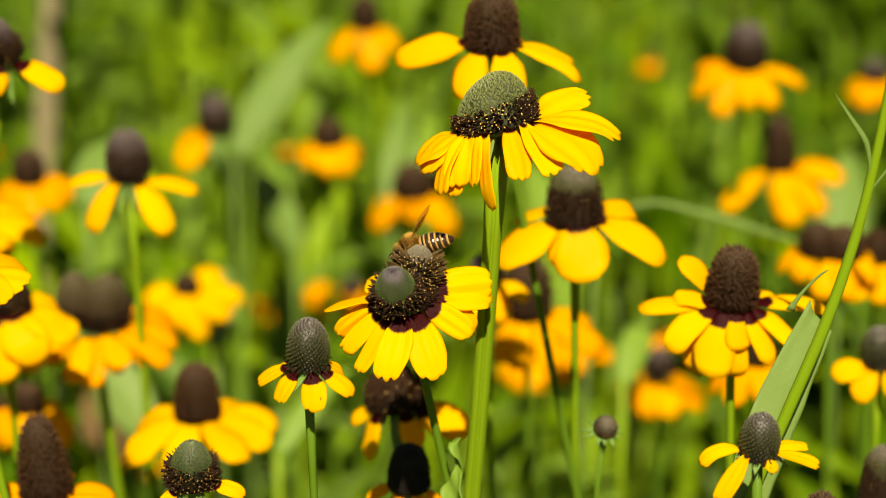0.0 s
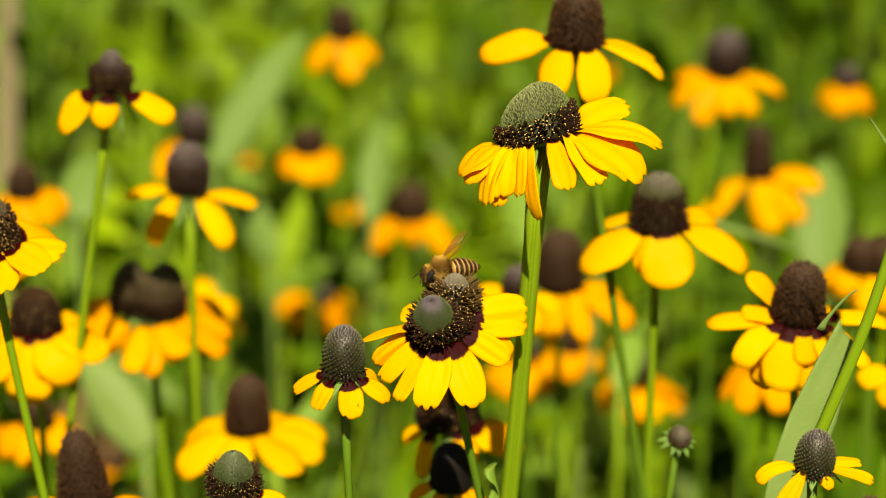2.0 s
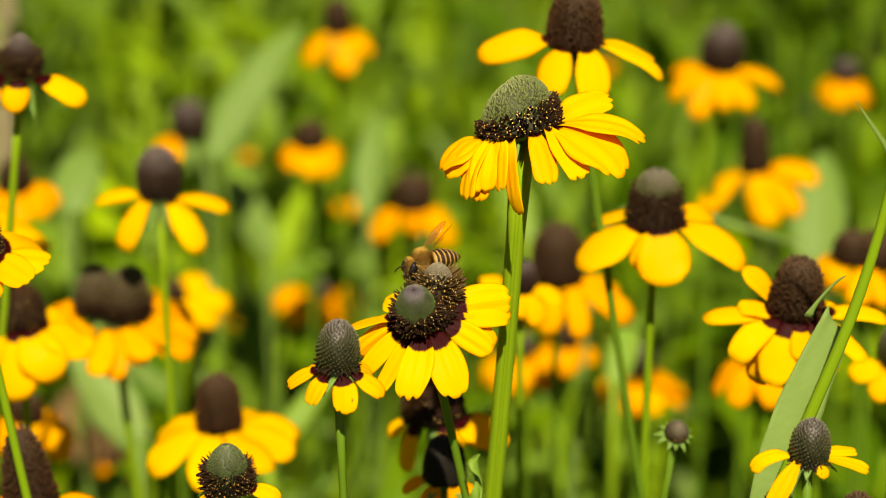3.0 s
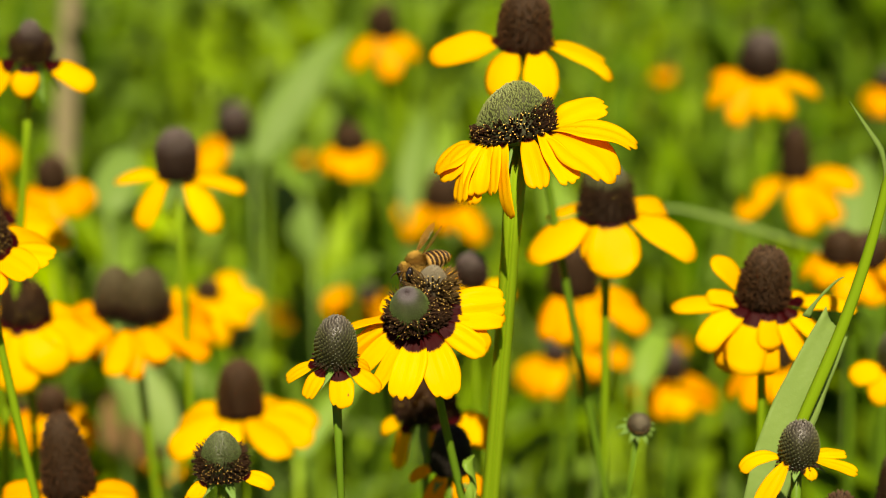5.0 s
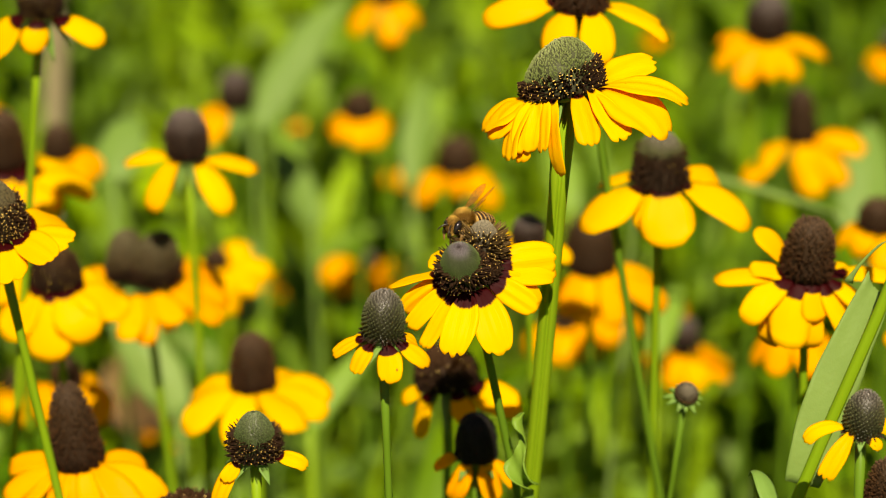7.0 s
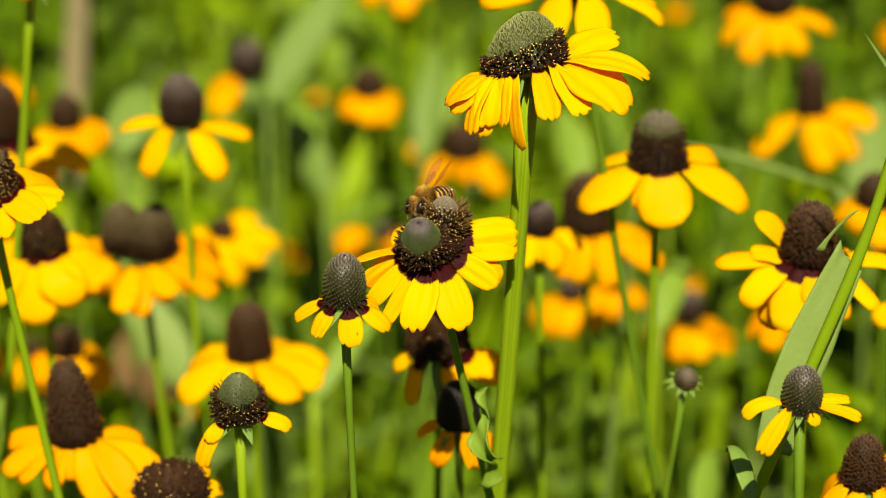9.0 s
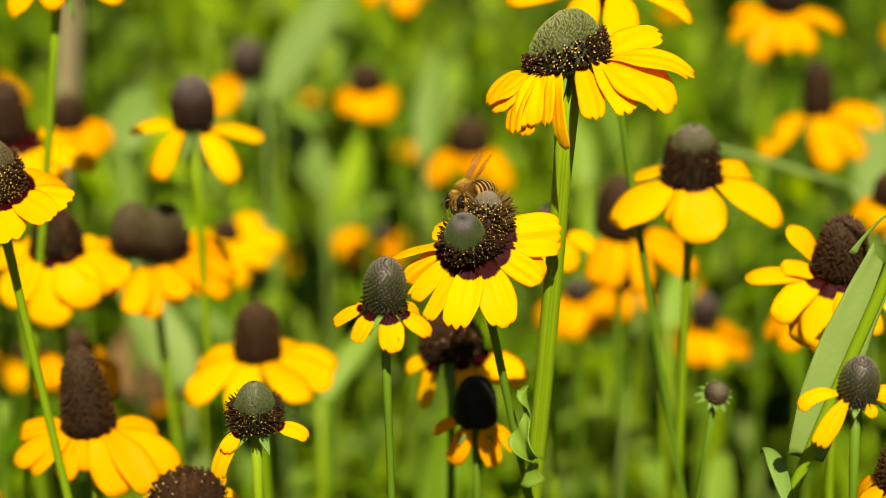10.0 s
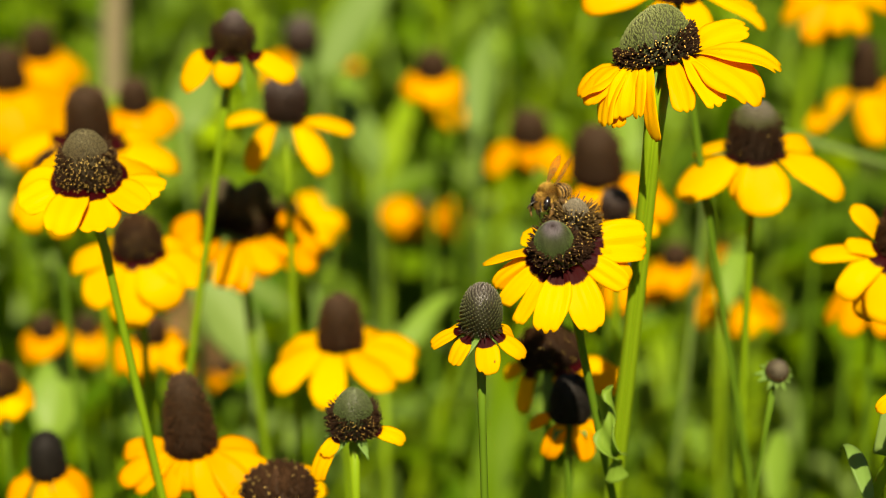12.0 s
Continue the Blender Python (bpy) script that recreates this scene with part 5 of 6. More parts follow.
def foliage():
    """Leafy flower plants not yet in bloom, between and behind the others."""
    r, kinds = random.Random(14), []
    for k in range(8):
        tall = r.uniform(0.26, 0.44)
        leaves = [(0.34 + 0.10 * i, r.uniform(0.06, 0.13), r.uniform(0.006, 0.015), 137 * i + r.uniform(-30, 30), r.uniform(10, 78), r.uniform(20, 110), r.uniform(0.15, 0.4)) for i in range(7)]
        kinds.append(leafy_stalk("leafy grey-green plant without a bloom", (0, 0, 0), (r.gauss(0, 0.03), r.gauss(0, 0.03), tall), leaves, 0.0022,
                                 None, (M_LEAF, M_MEADOW_LEAF, M_BRACT, M_MEADOW_LEAF, M_LEAF, M_MEADOW_LEAF, M_BRACT, M_MEADOW_LEAF)[k], "leafy plants in the meadow"))
    for n in range(124):
        y = 1.0 + 1.5 * r.random() ** 1.5 if n < 104 else r.uniform(1.12, 1.5)
        x = r.uniform(-1, 0.8) * (0.08 + 0.20 * y) if n < 104 else r.uniform(-0.13, 0.0)
        m = pose(x, y, 0, r.gauss(0, 7), r.gauss(0, 9), r.uniform(0, 360))
        if n < 8:
            kinds[n].matrix_basis = m
        else:
            copy_thing(kinds[n % 8], m)
    kinds = []
    for k in range(6):
        tall = r.uniform(0.42, 0.56)
        leaves = [(0.42 + 0.075 * i, r.uniform(0.07, 0.14), r.uniform(0.006, 0.014), 137 * i + r.uniform(-30, 30), r.uniform(20, 80), r.uniform(20, 100), r.uniform(0.15, 0.4)) for i in range(8)]
        kinds.append(leafy_stalk("tall leafy green plant without a bloom", (0, 0, 0), (r.gauss(0, 0.04), r.gauss(0, 0.04), tall), leaves, 0.0022,
                                 None, (M_MEADOW_LEAF, M_LEAF, M_MEADOW_LEAF, M_LEAF_PALE, M_MEADOW_LEAF, M_LEAF)[k], "leafy plants in the meadow"))
    for n in range(42):
        y = 1.22 + 0.9 * r.random()
        m = pose(r.uniform(-0.75, 0.35) * (0.06 + 0.20 * y), y, 0, r.gauss(0, 6), r.gauss(0, 8), r.uniform(0, 360))
        if n < 6:
            kinds[n].matrix_basis = m
        else:
            copy_thing(kinds[n % 6], m)


foliage()


def shade_foliage():
    """Taller leafy plants added to one side of the meadow; their dark leaf colour stands in for shade between plants.
    """
    r, kinds = random.Random(66), []
    for k in range(5):
        tall = r.uniform(0.40, 0.52)
        leaves = [(0.25 + 0.075 * i, r.uniform(0.06, 0.12), r.uniform(0.006, 0.013), 137 * i + r.uniform(-30, 30), r.uniform(30, 82), r.uniform(20, 90), r.uniform(0.15, 0.4)) for i in range(10)]
        kinds.append(leafy_stalk("tall leafy plant without a bloom, dark green standing in for shade", (0, 0, 0), (r.gauss(0, 0.03), r.gauss(0, 0.03), tall), leaves, 0.002,
                                 None, (M_LEAF_SHADE, M_LEAF_SHADE, M_MEADOW_LEAF, M_LEAF_SHADE, M_LEAF_SHADE)[k], "leafy plants in the meadow"))
    for n in range(50):
        y = 1.24 + 0.8 * r.random()
        m = pose(r.uniform(0.28, 1.05) * (0.06 + 0.20 * y), y, 0, r.gauss(0, 5), r.gauss(0, 6), r.uniform(0, 360))
        if n < 5:
            kinds[n].matrix_basis = m
        else:
            copy_thing(kinds[n % 5], m)


shade_foliage()


def bright_foliage():
    """Sunlit yellow-green leafy plants in the middle of the meadow."""
    r, kinds = random.Random(91), []
    for k in range(5):
        tall = r.uniform(0.40, 0.50)
        leaves = [(0.35 + 0.07 * i, r.uniform(0.06, 0.12), r.uniform(0.005, 0.011), 137 * i + r.uniform(-30, 30), r.uniform(10, 80), r.uniform(20, 100), r.uniform(0.1, 0.3)) for i in range(9)]
        kinds.append(leafy_stalk("sunlit yellow-green leafy plant without a bloom", (0, 0, 0), (r.gauss(0, 0.03), r.gauss(0, 0.03), tall), leaves, 0.002,
                                 None, (M_TUFT, M_LEAF, M_TUFT, M_LEAF_PALE, M_TUFT)[k], "leafy plants in the meadow"))
    for n in range(32):
        y = 1.14 + 0.45 * r.random()
        m = pose(r.uniform(-0.62, 0.10) * (0.02 + 0.15 * y), y, 0, r.gauss(0, 6), r.gauss(0, 7), r.uniform(0, 360))
        if n < 5:
            kinds[n].matrix_basis = m
        else:
            copy_thing(kinds[n % 5], m)
    for n in range(14):
        m = pose(r.uniform(0.06, 0.17), r.uniform(1.06, 1.26), 0, r.gauss(0, 6), r.gauss(0, 7), r.uniform(0, 360)) @ Matrix.Scale(r.uniform(0.70, 0.84), 4)
        copy_thing(kinds[n % 5], m)


bright_foliage()


def grass_tufts():
    """Tufts of broad pale upright blades among the leaves."""
    r, kinds = random.Random(41), []
    for k in range(7):
        thing = tagged(new("grass_tuft"), "tuft of tall broad pale green grass blades", "grass", "grass tufts in the meadow")
        for b in range(r.randint(3, 5)):
            a, ln, lean, bend = r.uniform(0, 6.28), r.uniform(0.34, 0.58), r.uniform(0.0, 0.16), r.uniform(0.0, 0.45)
            o, pos, pts = np.array((math.cos(a), math.sin(a), 0)), np.array((r.gauss(0, 0.008), r.gauss(0, 0.008), -0.01)), []
            for q in np.linspace(0, 1, 12):
                e = math.pi / 2 - lean - bend * q * q
                pts.append(pos.copy())
                pos = pos + (o * math.cos(e) + np.array((0, 0, math.sin(e)))) * ln / 11
            hw = r.uniform(0.0025, 0.006)
            w = [hw * (0.6 + 0.4 * math.sin(min(1, q / 0.4) * math.pi / 2)) * max(0.03, 1 - max(0, (q - 0.45) / 0.55) ** 1.8) for q in np.linspace(0, 1, 12)]
            v, f, uv = leaf_lists(pts, w, 0.3, (-o[1] + 0.4, o[0], 0.0), 5, 0.0003, 0.05)
            from_lists("blade", v, f, uv, (M_LEAF, M_TUFT, M_TUFT)[b % 3], thing)
        kinds.append(thing)
    for n in range(90):
        y = 1.10 + 0.95 * r.random()
        m = pose(r.uniform(-0.9, 0.55) * (0.06 + 0.20 * y), y, 0, r.gauss(0, 4), r.gauss(3, 5), r.uniform(0, 360))
        if n < 7:
            kinds[n].matrix_basis = m
        else:
            copy_thing(kinds[n % 7], m)


grass_tufts()


def arching_grass():
    a, b, c = (np.array(HEADS[k]) for k in ("g1a", "g1b", "g1c"))
    foot = np.array((a[0] - 0.03, a[1], 0.0))
    thing = tagged(new("arching_grass"), "pale grass stem arching over the meadow", "grass")
    thing.location = foot
    path = np.concatenate([hermite(np.zeros(3), a - foot, (0, 0, a[2]), (0, 0, 0.10), 14), hermite(a - foot, b - foot, (0, 0, 0.06), (0.03, 0, -0.004), 10)[1:],
                           hermite(b - foot, c - foot, (0.04, 0, -0.008), (0.04, 0, -0.012), 14)[1:]])
    v, f, uv = tube(path, np.concatenate([np.linspace(0.0012, 0.0010, len(path) - 14), np.linspace(0.0010, 0.0015, 7), np.linspace(0.0015, 0.0006, 7)]), 6)
    from_lists("stem", v, f, uv, M_LEAF_PALE, thing)
    ear = [path[-1] + np.array((0.004 * q, 0, -0.006 * q)) for q in range(6)]
    v, f, uv = tube(ear, [0.001, 0.002, 0.0024, 0.002, 0.0014, 0.0004], 6)
    from_lists("ear", v, f, uv, M_LEAF_PALE, thing)


arching_grass()


# ---- what moves ----
def sway(key, rows):
    """The plant leans about the foot of its stem so that its head passes through the places given."""
    thing, foot, head = PLANTS[key]
    h0, keys = Vector(head), []
    for t, x, y, z in rows:
        h = Vector((x, y, z)) - Vector(foot)
        q = h0.rotation_difference(h)
        keys.append((t, Matrix.Translation(Vector(foot) + h - q @ h0) @ q.to_matrix().to_4x4()))
    walk(thing, keys)


def motions():
    sway("big", [
        (0, 0.0394, 0.5754, 0.6972), (0.5, 0.0396, 0.5760, 0.6986), (1, 0.0389, 0.5762, 0.6989), (1.5, 0.0369, 0.5759, 0.6984),
        (2, 0.0361, 0.5758, 0.6980), (2.5, 0.0353, 0.5758, 0.6980), (3, 0.0354, 0.5755, 0.6975), (5, 0.0381, 0.5748, 0.6959),
        (5.5, 0.0361, 0.5753, 0.6969), (6, 0.0379, 0.5755, 0.6974), (6.5, 0.0384, 0.5755, 0.6975), (7, 0.0388, 0.5757, 0.6978),
        (9, 0.0350, 0.5758, 0.6980), (9.5, 0.0361, 0.5758, 0.6981), (10, 0.0373, 0.5756, 0.6977), (10.5, 0.0381, 0.5756, 0.6977),
        (11, 0.0381, 0.5760, 0.6985), (11.5, 0.0374, 0.5765, 0.6996), (12, 0.0375, 0.5773, 0.7015)])
    sway("bee", [
        (0, 0.0169, 0.5712, 0.6554), (0.5, 0.0163, 0.5705, 0.6537), (1, 0.0162, 0.5705, 0.6537), (1.5, 0.0138, 0.5698, 0.6522),
        (2, 0.0122, 0.5697, 0.6521), (2.5, 0.0109, 0.5701, 0.6527), (3, 0.0118, 0.5701, 0.6528), (5, 0.0144, 0.5694, 0.6512),
        (5.5, 0.0121, 0.5698, 0.6521), (6, 0.0146, 0.5702, 0.6532), (6.5, 0.0155, 0.5707, 0.6541), (7, 0.0159, 0.5706, 0.6541),
        (9, 0.0117, 0.5705, 0.6537), (9.5, 0.0135, 0.5710, 0.6549), (10, 0.0147, 0.5709, 0.6546), (10.5, 0.0158, 0.5706, 0.6540),
        (11, 0.0156, 0.5700, 0.6525), (11.5, 0.0151, 0.5700, 0.6527), (12, 0.0141, 0.5707, 0.6543)])
    sway("small", [
        (0, -0.0056, 0.5410, 0.6494), (0.5, -0.0058, 0.5415, 0.6506), (1, -0.0079, 0.5406, 0.6486), (1.5, -0.0097, 0.5403,
        0.6479), (2, -0.0123, 0.5417, 0.6510), (2.5, -0.0117, 0.5425, 0.6528), (3, -0.0095, 0.5415, 0.6507), (5, -0.0053, 0.5412,
        0.6500), (5.5, -0.0072, 0.5407, 0.6487), (6, -0.0080, 0.5409, 0.6491), (6.5, -0.0067, 0.5415, 0.6505), (7, -0.0052,
        0.5408, 0.6491), (9, -0.0086, 0.5417, 0.6510), (9.5, -0.0078, 0.5416, 0.6508), (10, -0.0066, 0.5413, 0.6502), (10.5,
        -0.0065, 0.5410, 0.6495), (11, -0.0090, 0.5412, 0.6498), (11.5, -0.0119, 0.5412, 0.6499), (12, -0.0069, 0.5397, 0.6464)])
    sway("br", [
        (0, 0.0982, 0.5275, 0.6340), (0.5, 0.0993, 0.5266, 0.6318), (1, 0.1012, 0.5260, 0.6305), (1.5, 0.0988, 0.5261, 0.6308),
        (2, 0.0968, 0.5267, 0.6320), (2.5, 0.0966, 0.5269, 0.6326), (3, 0.0988, 0.5272, 0.6331), (5, 0.1026, 0.5268, 0.6322),
        (5.5, 0.0972, 0.5269, 0.6326), (6, 0.0973, 0.5273, 0.6335), (6.5, 0.1011, 0.5272, 0.6333), (7, 0.1049, 0.5265, 0.6316),
        (9, 0.0971, 0.5266, 0.6318), (9.5, 0.0986, 0.5266, 0.6319), (10, 0.1009, 0.5275, 0.6338), (10.5, 0.1017, 0.5280, 0.6349),
        (11, 0.0994, 0.5274, 0.6337), (11.5, 0.0994, 0.5274, 0.6337), (12, 0.0994, 0.5274, 0.6337)])
    sway("behind", [
        (0, 0.0626, 0.6561, 0.6461), (0.5, 0.0639, 0.6558, 0.6455), (1, 0.0669, 0.6561, 0.6460), (1.5, 0.0742, 0.6561, 0.6461),
        (2, 0.0766, 0.6566, 0.6471), (2.5, 0.0781, 0.6563, 0.6466), (3, 0.0787, 0.6561, 0.6461), (5, 0.0656, 0.6570, 0.6480),
        (5.5, 0.0710, 0.6575, 0.6491), (6, 0.0735, 0.6570, 0.6481), (6.5, 0.0727, 0.6569, 0.6478), (7, 0.0706, 0.6566, 0.6472),
        (9, 0.0737, 0.6560, 0.6459), (9.5, 0.0769, 0.6549, 0.6434), (10, 0.0758, 0.6543, 0.6419), (10.5, 0.0737, 0.6549, 0.6433),
        (11, 0.0746, 0.6555, 0.6447), (11.5, 0.0729, 0.6563, 0.6464), (12, 0.0727, 0.6569, 0.6478)])
    sway("rc", [
        (0, 0.1015, 0.6136, 0.6373), (0.5, 0.1004, 0.6130, 0.6359), (1, 0.1021, 0.6128, 0.6354), (1.5, 0.1070, 0.6130, 0.6359),
        (2, 0.1085, 0.6129, 0.6357), (2.5, 0.1109, 0.6130, 0.6360), (3, 0.1105, 0.6127, 0.6353), (5, 0.1047, 0.6139, 0.6380),
        (5.5, 0.1072, 0.6142, 0.6386), (6, 0.1079, 0.6138, 0.6377), (6.5, 0.1076, 0.6136, 0.6374), (7, 0.1052, 0.6132, 0.6365),
        (9, 0.1099, 0.6124, 0.6345), (9.5, 0.1123, 0.6116, 0.6328), (10, 0.1100, 0.6107, 0.6308), (10.5, 0.1084, 0.6117, 0.6330),
        (11, 0.1087, 0.6123, 0.6344), (11.5, 0.1069, 0.6129, 0.6358), (12, 0.1069, 0.6129, 0.6358)])
    sway("top", [
        (0, 0.0392, 0.6532, 0.6962), (0.5, 0.0380, 0.6535, 0.6969), (1, 0.0443, 0.6540, 0.6980), (1.5, 0.0507, 0.6545, 0.6991),
        (2, 0.0520, 0.6550, 0.7003), (2.5, 0.0532, 0.6546, 0.6993), (3, 0.0549, 0.6540, 0.6981), (5, 0.0420, 0.6539, 0.6979),
        (5.5, 0.0452, 0.6547, 0.6997), (6, 0.0484, 0.6547, 0.6997), (6.5, 0.0478, 0.6544, 0.6990), (7, 0.0474, 0.6542, 0.6985),
        (9, 0.0499, 0.6534, 0.6968), (9.5, 0.0509, 0.6534, 0.6967), (10, 0.0503, 0.6532, 0.6963), (10.5, 0.0497, 0.6531, 0.6960),
        (11, 0.0491, 0.6529, 0.6956), (11.5, 0.0491, 0.6529, 0.6956), (12, 0.0491, 0.6529, 0.6956)])
    sway("lmid", [
        (0, -0.0703, 0.7362, 0.6307), (0.5, -0.0675, 0.7372, 0.6328), (1, -0.0666, 0.7381, 0.6349), (1.5, -0.0627, 0.7379,
        0.6345), (2, -0.0584, 0.7364, 0.6310), (2.5, -0.0563, 0.7350, 0.6279), (3, -0.0636, 0.7350, 0.6279), (5, -0.0629, 0.7371,
        0.6325), (5.5, -0.0623, 0.7363, 0.6309), (6, -0.0654, 0.7356, 0.6293), (6.5, -0.0669, 0.7355, 0.6290), (7, -0.0663,
        0.7355, 0.6289), (9, -0.0666, 0.7362, 0.6306), (9.5, -0.0660, 0.7363, 0.6309), (10, -0.0671, 0.7358, 0.6297), (10.5,
        -0.0682, 0.7357, 0.6295), (11, -0.0642, 0.7366, 0.6315), (11.5, -0.0626, 0.7362, 0.6306), (12, -0.0631, 0.7359, 0.6300)])
    sway("llow", [
        (0, -0.0487, 0.7066, 0.5641), (0.5, -0.0480, 0.7076, 0.5663), (1, -0.0482, 0.7085, 0.5684), (1.5, -0.0453, 0.7078,
        0.5667), (2, -0.0408, 0.7066, 0.5641), (2.5, -0.0400, 0.7058, 0.5624), (3, -0.0459, 0.7063, 0.5634), (5, -0.0429, 0.7073,
        0.5656), (5.5, -0.0430, 0.7067, 0.5642), (6, -0.0447, 0.7065, 0.5638), (6.5, -0.0465, 0.7067, 0.5643), (7, -0.0465,
        0.7070, 0.5649), (9, -0.0456, 0.7071, 0.5652), (9.5, -0.0464, 0.7075, 0.5660), (10, -0.0477, 0.7073, 0.5658), (10.5,
        -0.0479, 0.7073, 0.5656), (11, -0.0446, 0.7072, 0.5655), (11.5, -0.0441, 0.7072, 0.5655), (12, -0.0463, 0.7072, 0.5655)])
    sway("ltop", [
        (0, -0.0989, 0.6878, 0.6827), (0.5, -0.0859, 0.6861, 0.6789), (1, -0.0764, 0.6855, 0.6771), (1.5, -0.0735, 0.6863, 0.6786),
        (2, -0.0766, 0.6864, 0.6788), (2.5, -0.0851, 0.6867, 0.6799), (3, -0.0975, 0.6870, 0.6812), (5, -0.0981, 0.6887, 0.6840),
        (5.5, -0.0887, 0.6879, 0.6823), (6, -0.0902, 0.6875, 0.6825), (6.5, -0.0906, 0.6870, 0.6825), (7, -0.1020, 0.6886, 0.6875),
        (9, -0.1020, 0.6899, 0.6945), (9.5, -0.0973, 0.6882, 0.6913), (10, -0.0984, 0.6878, 0.6914), (10.5, -0.1000, 0.6875, 0.6900),
        (11, -0.0949, 0.6858, 0.6832), (11.5, -0.0862, 0.6858, 0.6797), (12, -0.0746, 0.6826, 0.6706)])
    sway("lfr", [
        (0, -0.0357, 0.5623, 0.6097), (0.5, -0.0384, 0.5619, 0.6087), (1, -0.0395, 0.5625, 0.6101), (1.5, -0.0388, 0.5629, 0.6109),
        (2, -0.0394, 0.5628, 0.6107), (2.5, -0.0390, 0.5629, 0.6110), (3, -0.0368, 0.5629, 0.6109), (5, -0.0350, 0.5631, 0.6115),
        (5.5, -0.0374, 0.5629, 0.6109), (6, -0.0379, 0.5624, 0.6099), (6.5, -0.0371, 0.5622, 0.6093), (7, -0.0371, 0.5623, 0.6097),
        (9, -0.0361, 0.5633, 0.6119), (9.5, -0.0377, 0.5629, 0.6109), (10, -0.0386, 0.5627, 0.6106), (10.5, -0.0388, 0.5631, 0.6114),
        (11, -0.0398, 0.5632, 0.6117), (11.5, -0.0412, 0.5626, 0.6102), (12, -0.0381, 0.5621, 0.6091)])
    sway("bdark", [
        (0, 0.0170, 0.6105, 0.5858), (0.5, 0.0166, 0.6110, 0.5871), (1, 0.0162, 0.6116, 0.5885), (1.5, 0.0157, 0.6122, 0.5898),
        (2, 0.0167, 0.6118, 0.5889), (2.5, 0.0177, 0.6115, 0.5881), (3, 0.0185, 0.6120, 0.5893), (5, 0.0222, 0.6125, 0.5904),
        (5.5, 0.0231, 0.6126, 0.5907), (6, 0.0187, 0.6116, 0.5884), (6.5, 0.0143, 0.6105, 0.5859), (7, 0.0187, 0.6106, 0.5861),
        (9, 0.0185, 0.6112, 0.5874), (9.5, 0.0179, 0.6129, 0.5914), (10, 0.0163, 0.6118, 0.5888), (10.5, 0.0149, 0.6107, 0.5863),
        (11, 0.0147, 0.6115, 0.5881), (11.5, 0.0192, 0.6121, 0.5895), (12, 0.0193, 0.6115, 0.5882)])
    sway("bud", [
        (0, 0.0684, 0.6009, 0.6070), (0.5, 0.0672, 0.6005, 0.6060), (1, 0.0682, 0.6006, 0.6063), (1.5, 0.0743, 0.6004, 0.6059),
        (2, 0.0765, 0.6007, 0.6066), (2.5, 0.0806, 0.6002, 0.6054), (3, 0.0788, 0.6007, 0.6065), (5, 0.0717, 0.6013, 0.6078),
        (5.5, 0.0768, 0.6016, 0.6085), (6, 0.0755, 0.6013, 0.6079), (6.5, 0.0762, 0.6010, 0.6073), (7, 0.0733, 0.6011, 0.6075),
        (9, 0.0780, 0.6000, 0.6050), (9.5, 0.0804, 0.5990, 0.6028), (10, 0.0781, 0.5987, 0.6020), (10.5, 0.0762, 0.5992, 0.6031),
        (11, 0.0763, 0.5999, 0.6046), (11.5, 0.0749, 0.6000, 0.6049), (12, 0.0736, 0.6005, 0.6060)])
    sway("lbig", [
        (0, -0.0975, 0.5935, 0.6536), (0.5, -0.1006, 0.5942, 0.6552), (1, -0.1037, 0.5949, 0.6569), (1.5, -0.1056, 0.5968, 0.6610),
        (2, -0.1013, 0.5986, 0.6646), (2.5, -0.1004, 0.5981, 0.6634), (3, -0.1008, 0.5968, 0.6603), (5, -0.0986, 0.5965, 0.6596),
        (5.5, -0.1009, 0.5963, 0.6589), (6, -0.1013, 0.5959, 0.6582), (6.5, -0.1026, 0.5953, 0.6567), (7, -0.1024, 0.5953, 0.6567),
        (9, -0.1014, 0.5965, 0.6595), (9.5, -0.1017, 0.5960, 0.6585), (10, -0.1041, 0.5965, 0.6594), (10.5, -0.1041, 0.5969, 0.6605),
        (11, -0.1051, 0.5976, 0.6620), (11.5, -0.1056, 0.5984, 0.6637), (12, -0.1059, 0.5981, 0.6631)])
    sway("lpair", [
        (0, -0.0850, 0.7457, 0.5792), (0.5, -0.0827, 0.7480, 0.5843), (1, -0.0787, 0.7486, 0.5856), (1.5, -0.0772, 0.7489, 0.5863),
        (2, -0.0732, 0.7489, 0.5864), (2.5, -0.0727, 0.7484, 0.5852), (3, -0.0805, 0.7478, 0.5839), (5, -0.0802, 0.7470, 0.5820),
        (5.5, -0.0796, 0.7472, 0.5825), (6, -0.0813, 0.7473, 0.5828), (6.5, -0.0825, 0.7476, 0.5834), (7, -0.0827, 0.7478, 0.5839),
        (9, -0.0831, 0.7475, 0.5833), (9.5, -0.0825, 0.7479, 0.5841), (10, -0.0836, 0.7477, 0.5836), (10.5, -0.0843, 0.7475, 0.5833),
        (11, -0.0810, 0.7481, 0.5846), (11.5, -0.0795, 0.7492, 0.5870), (12, -0.0800, 0.7495, 0.5878)])
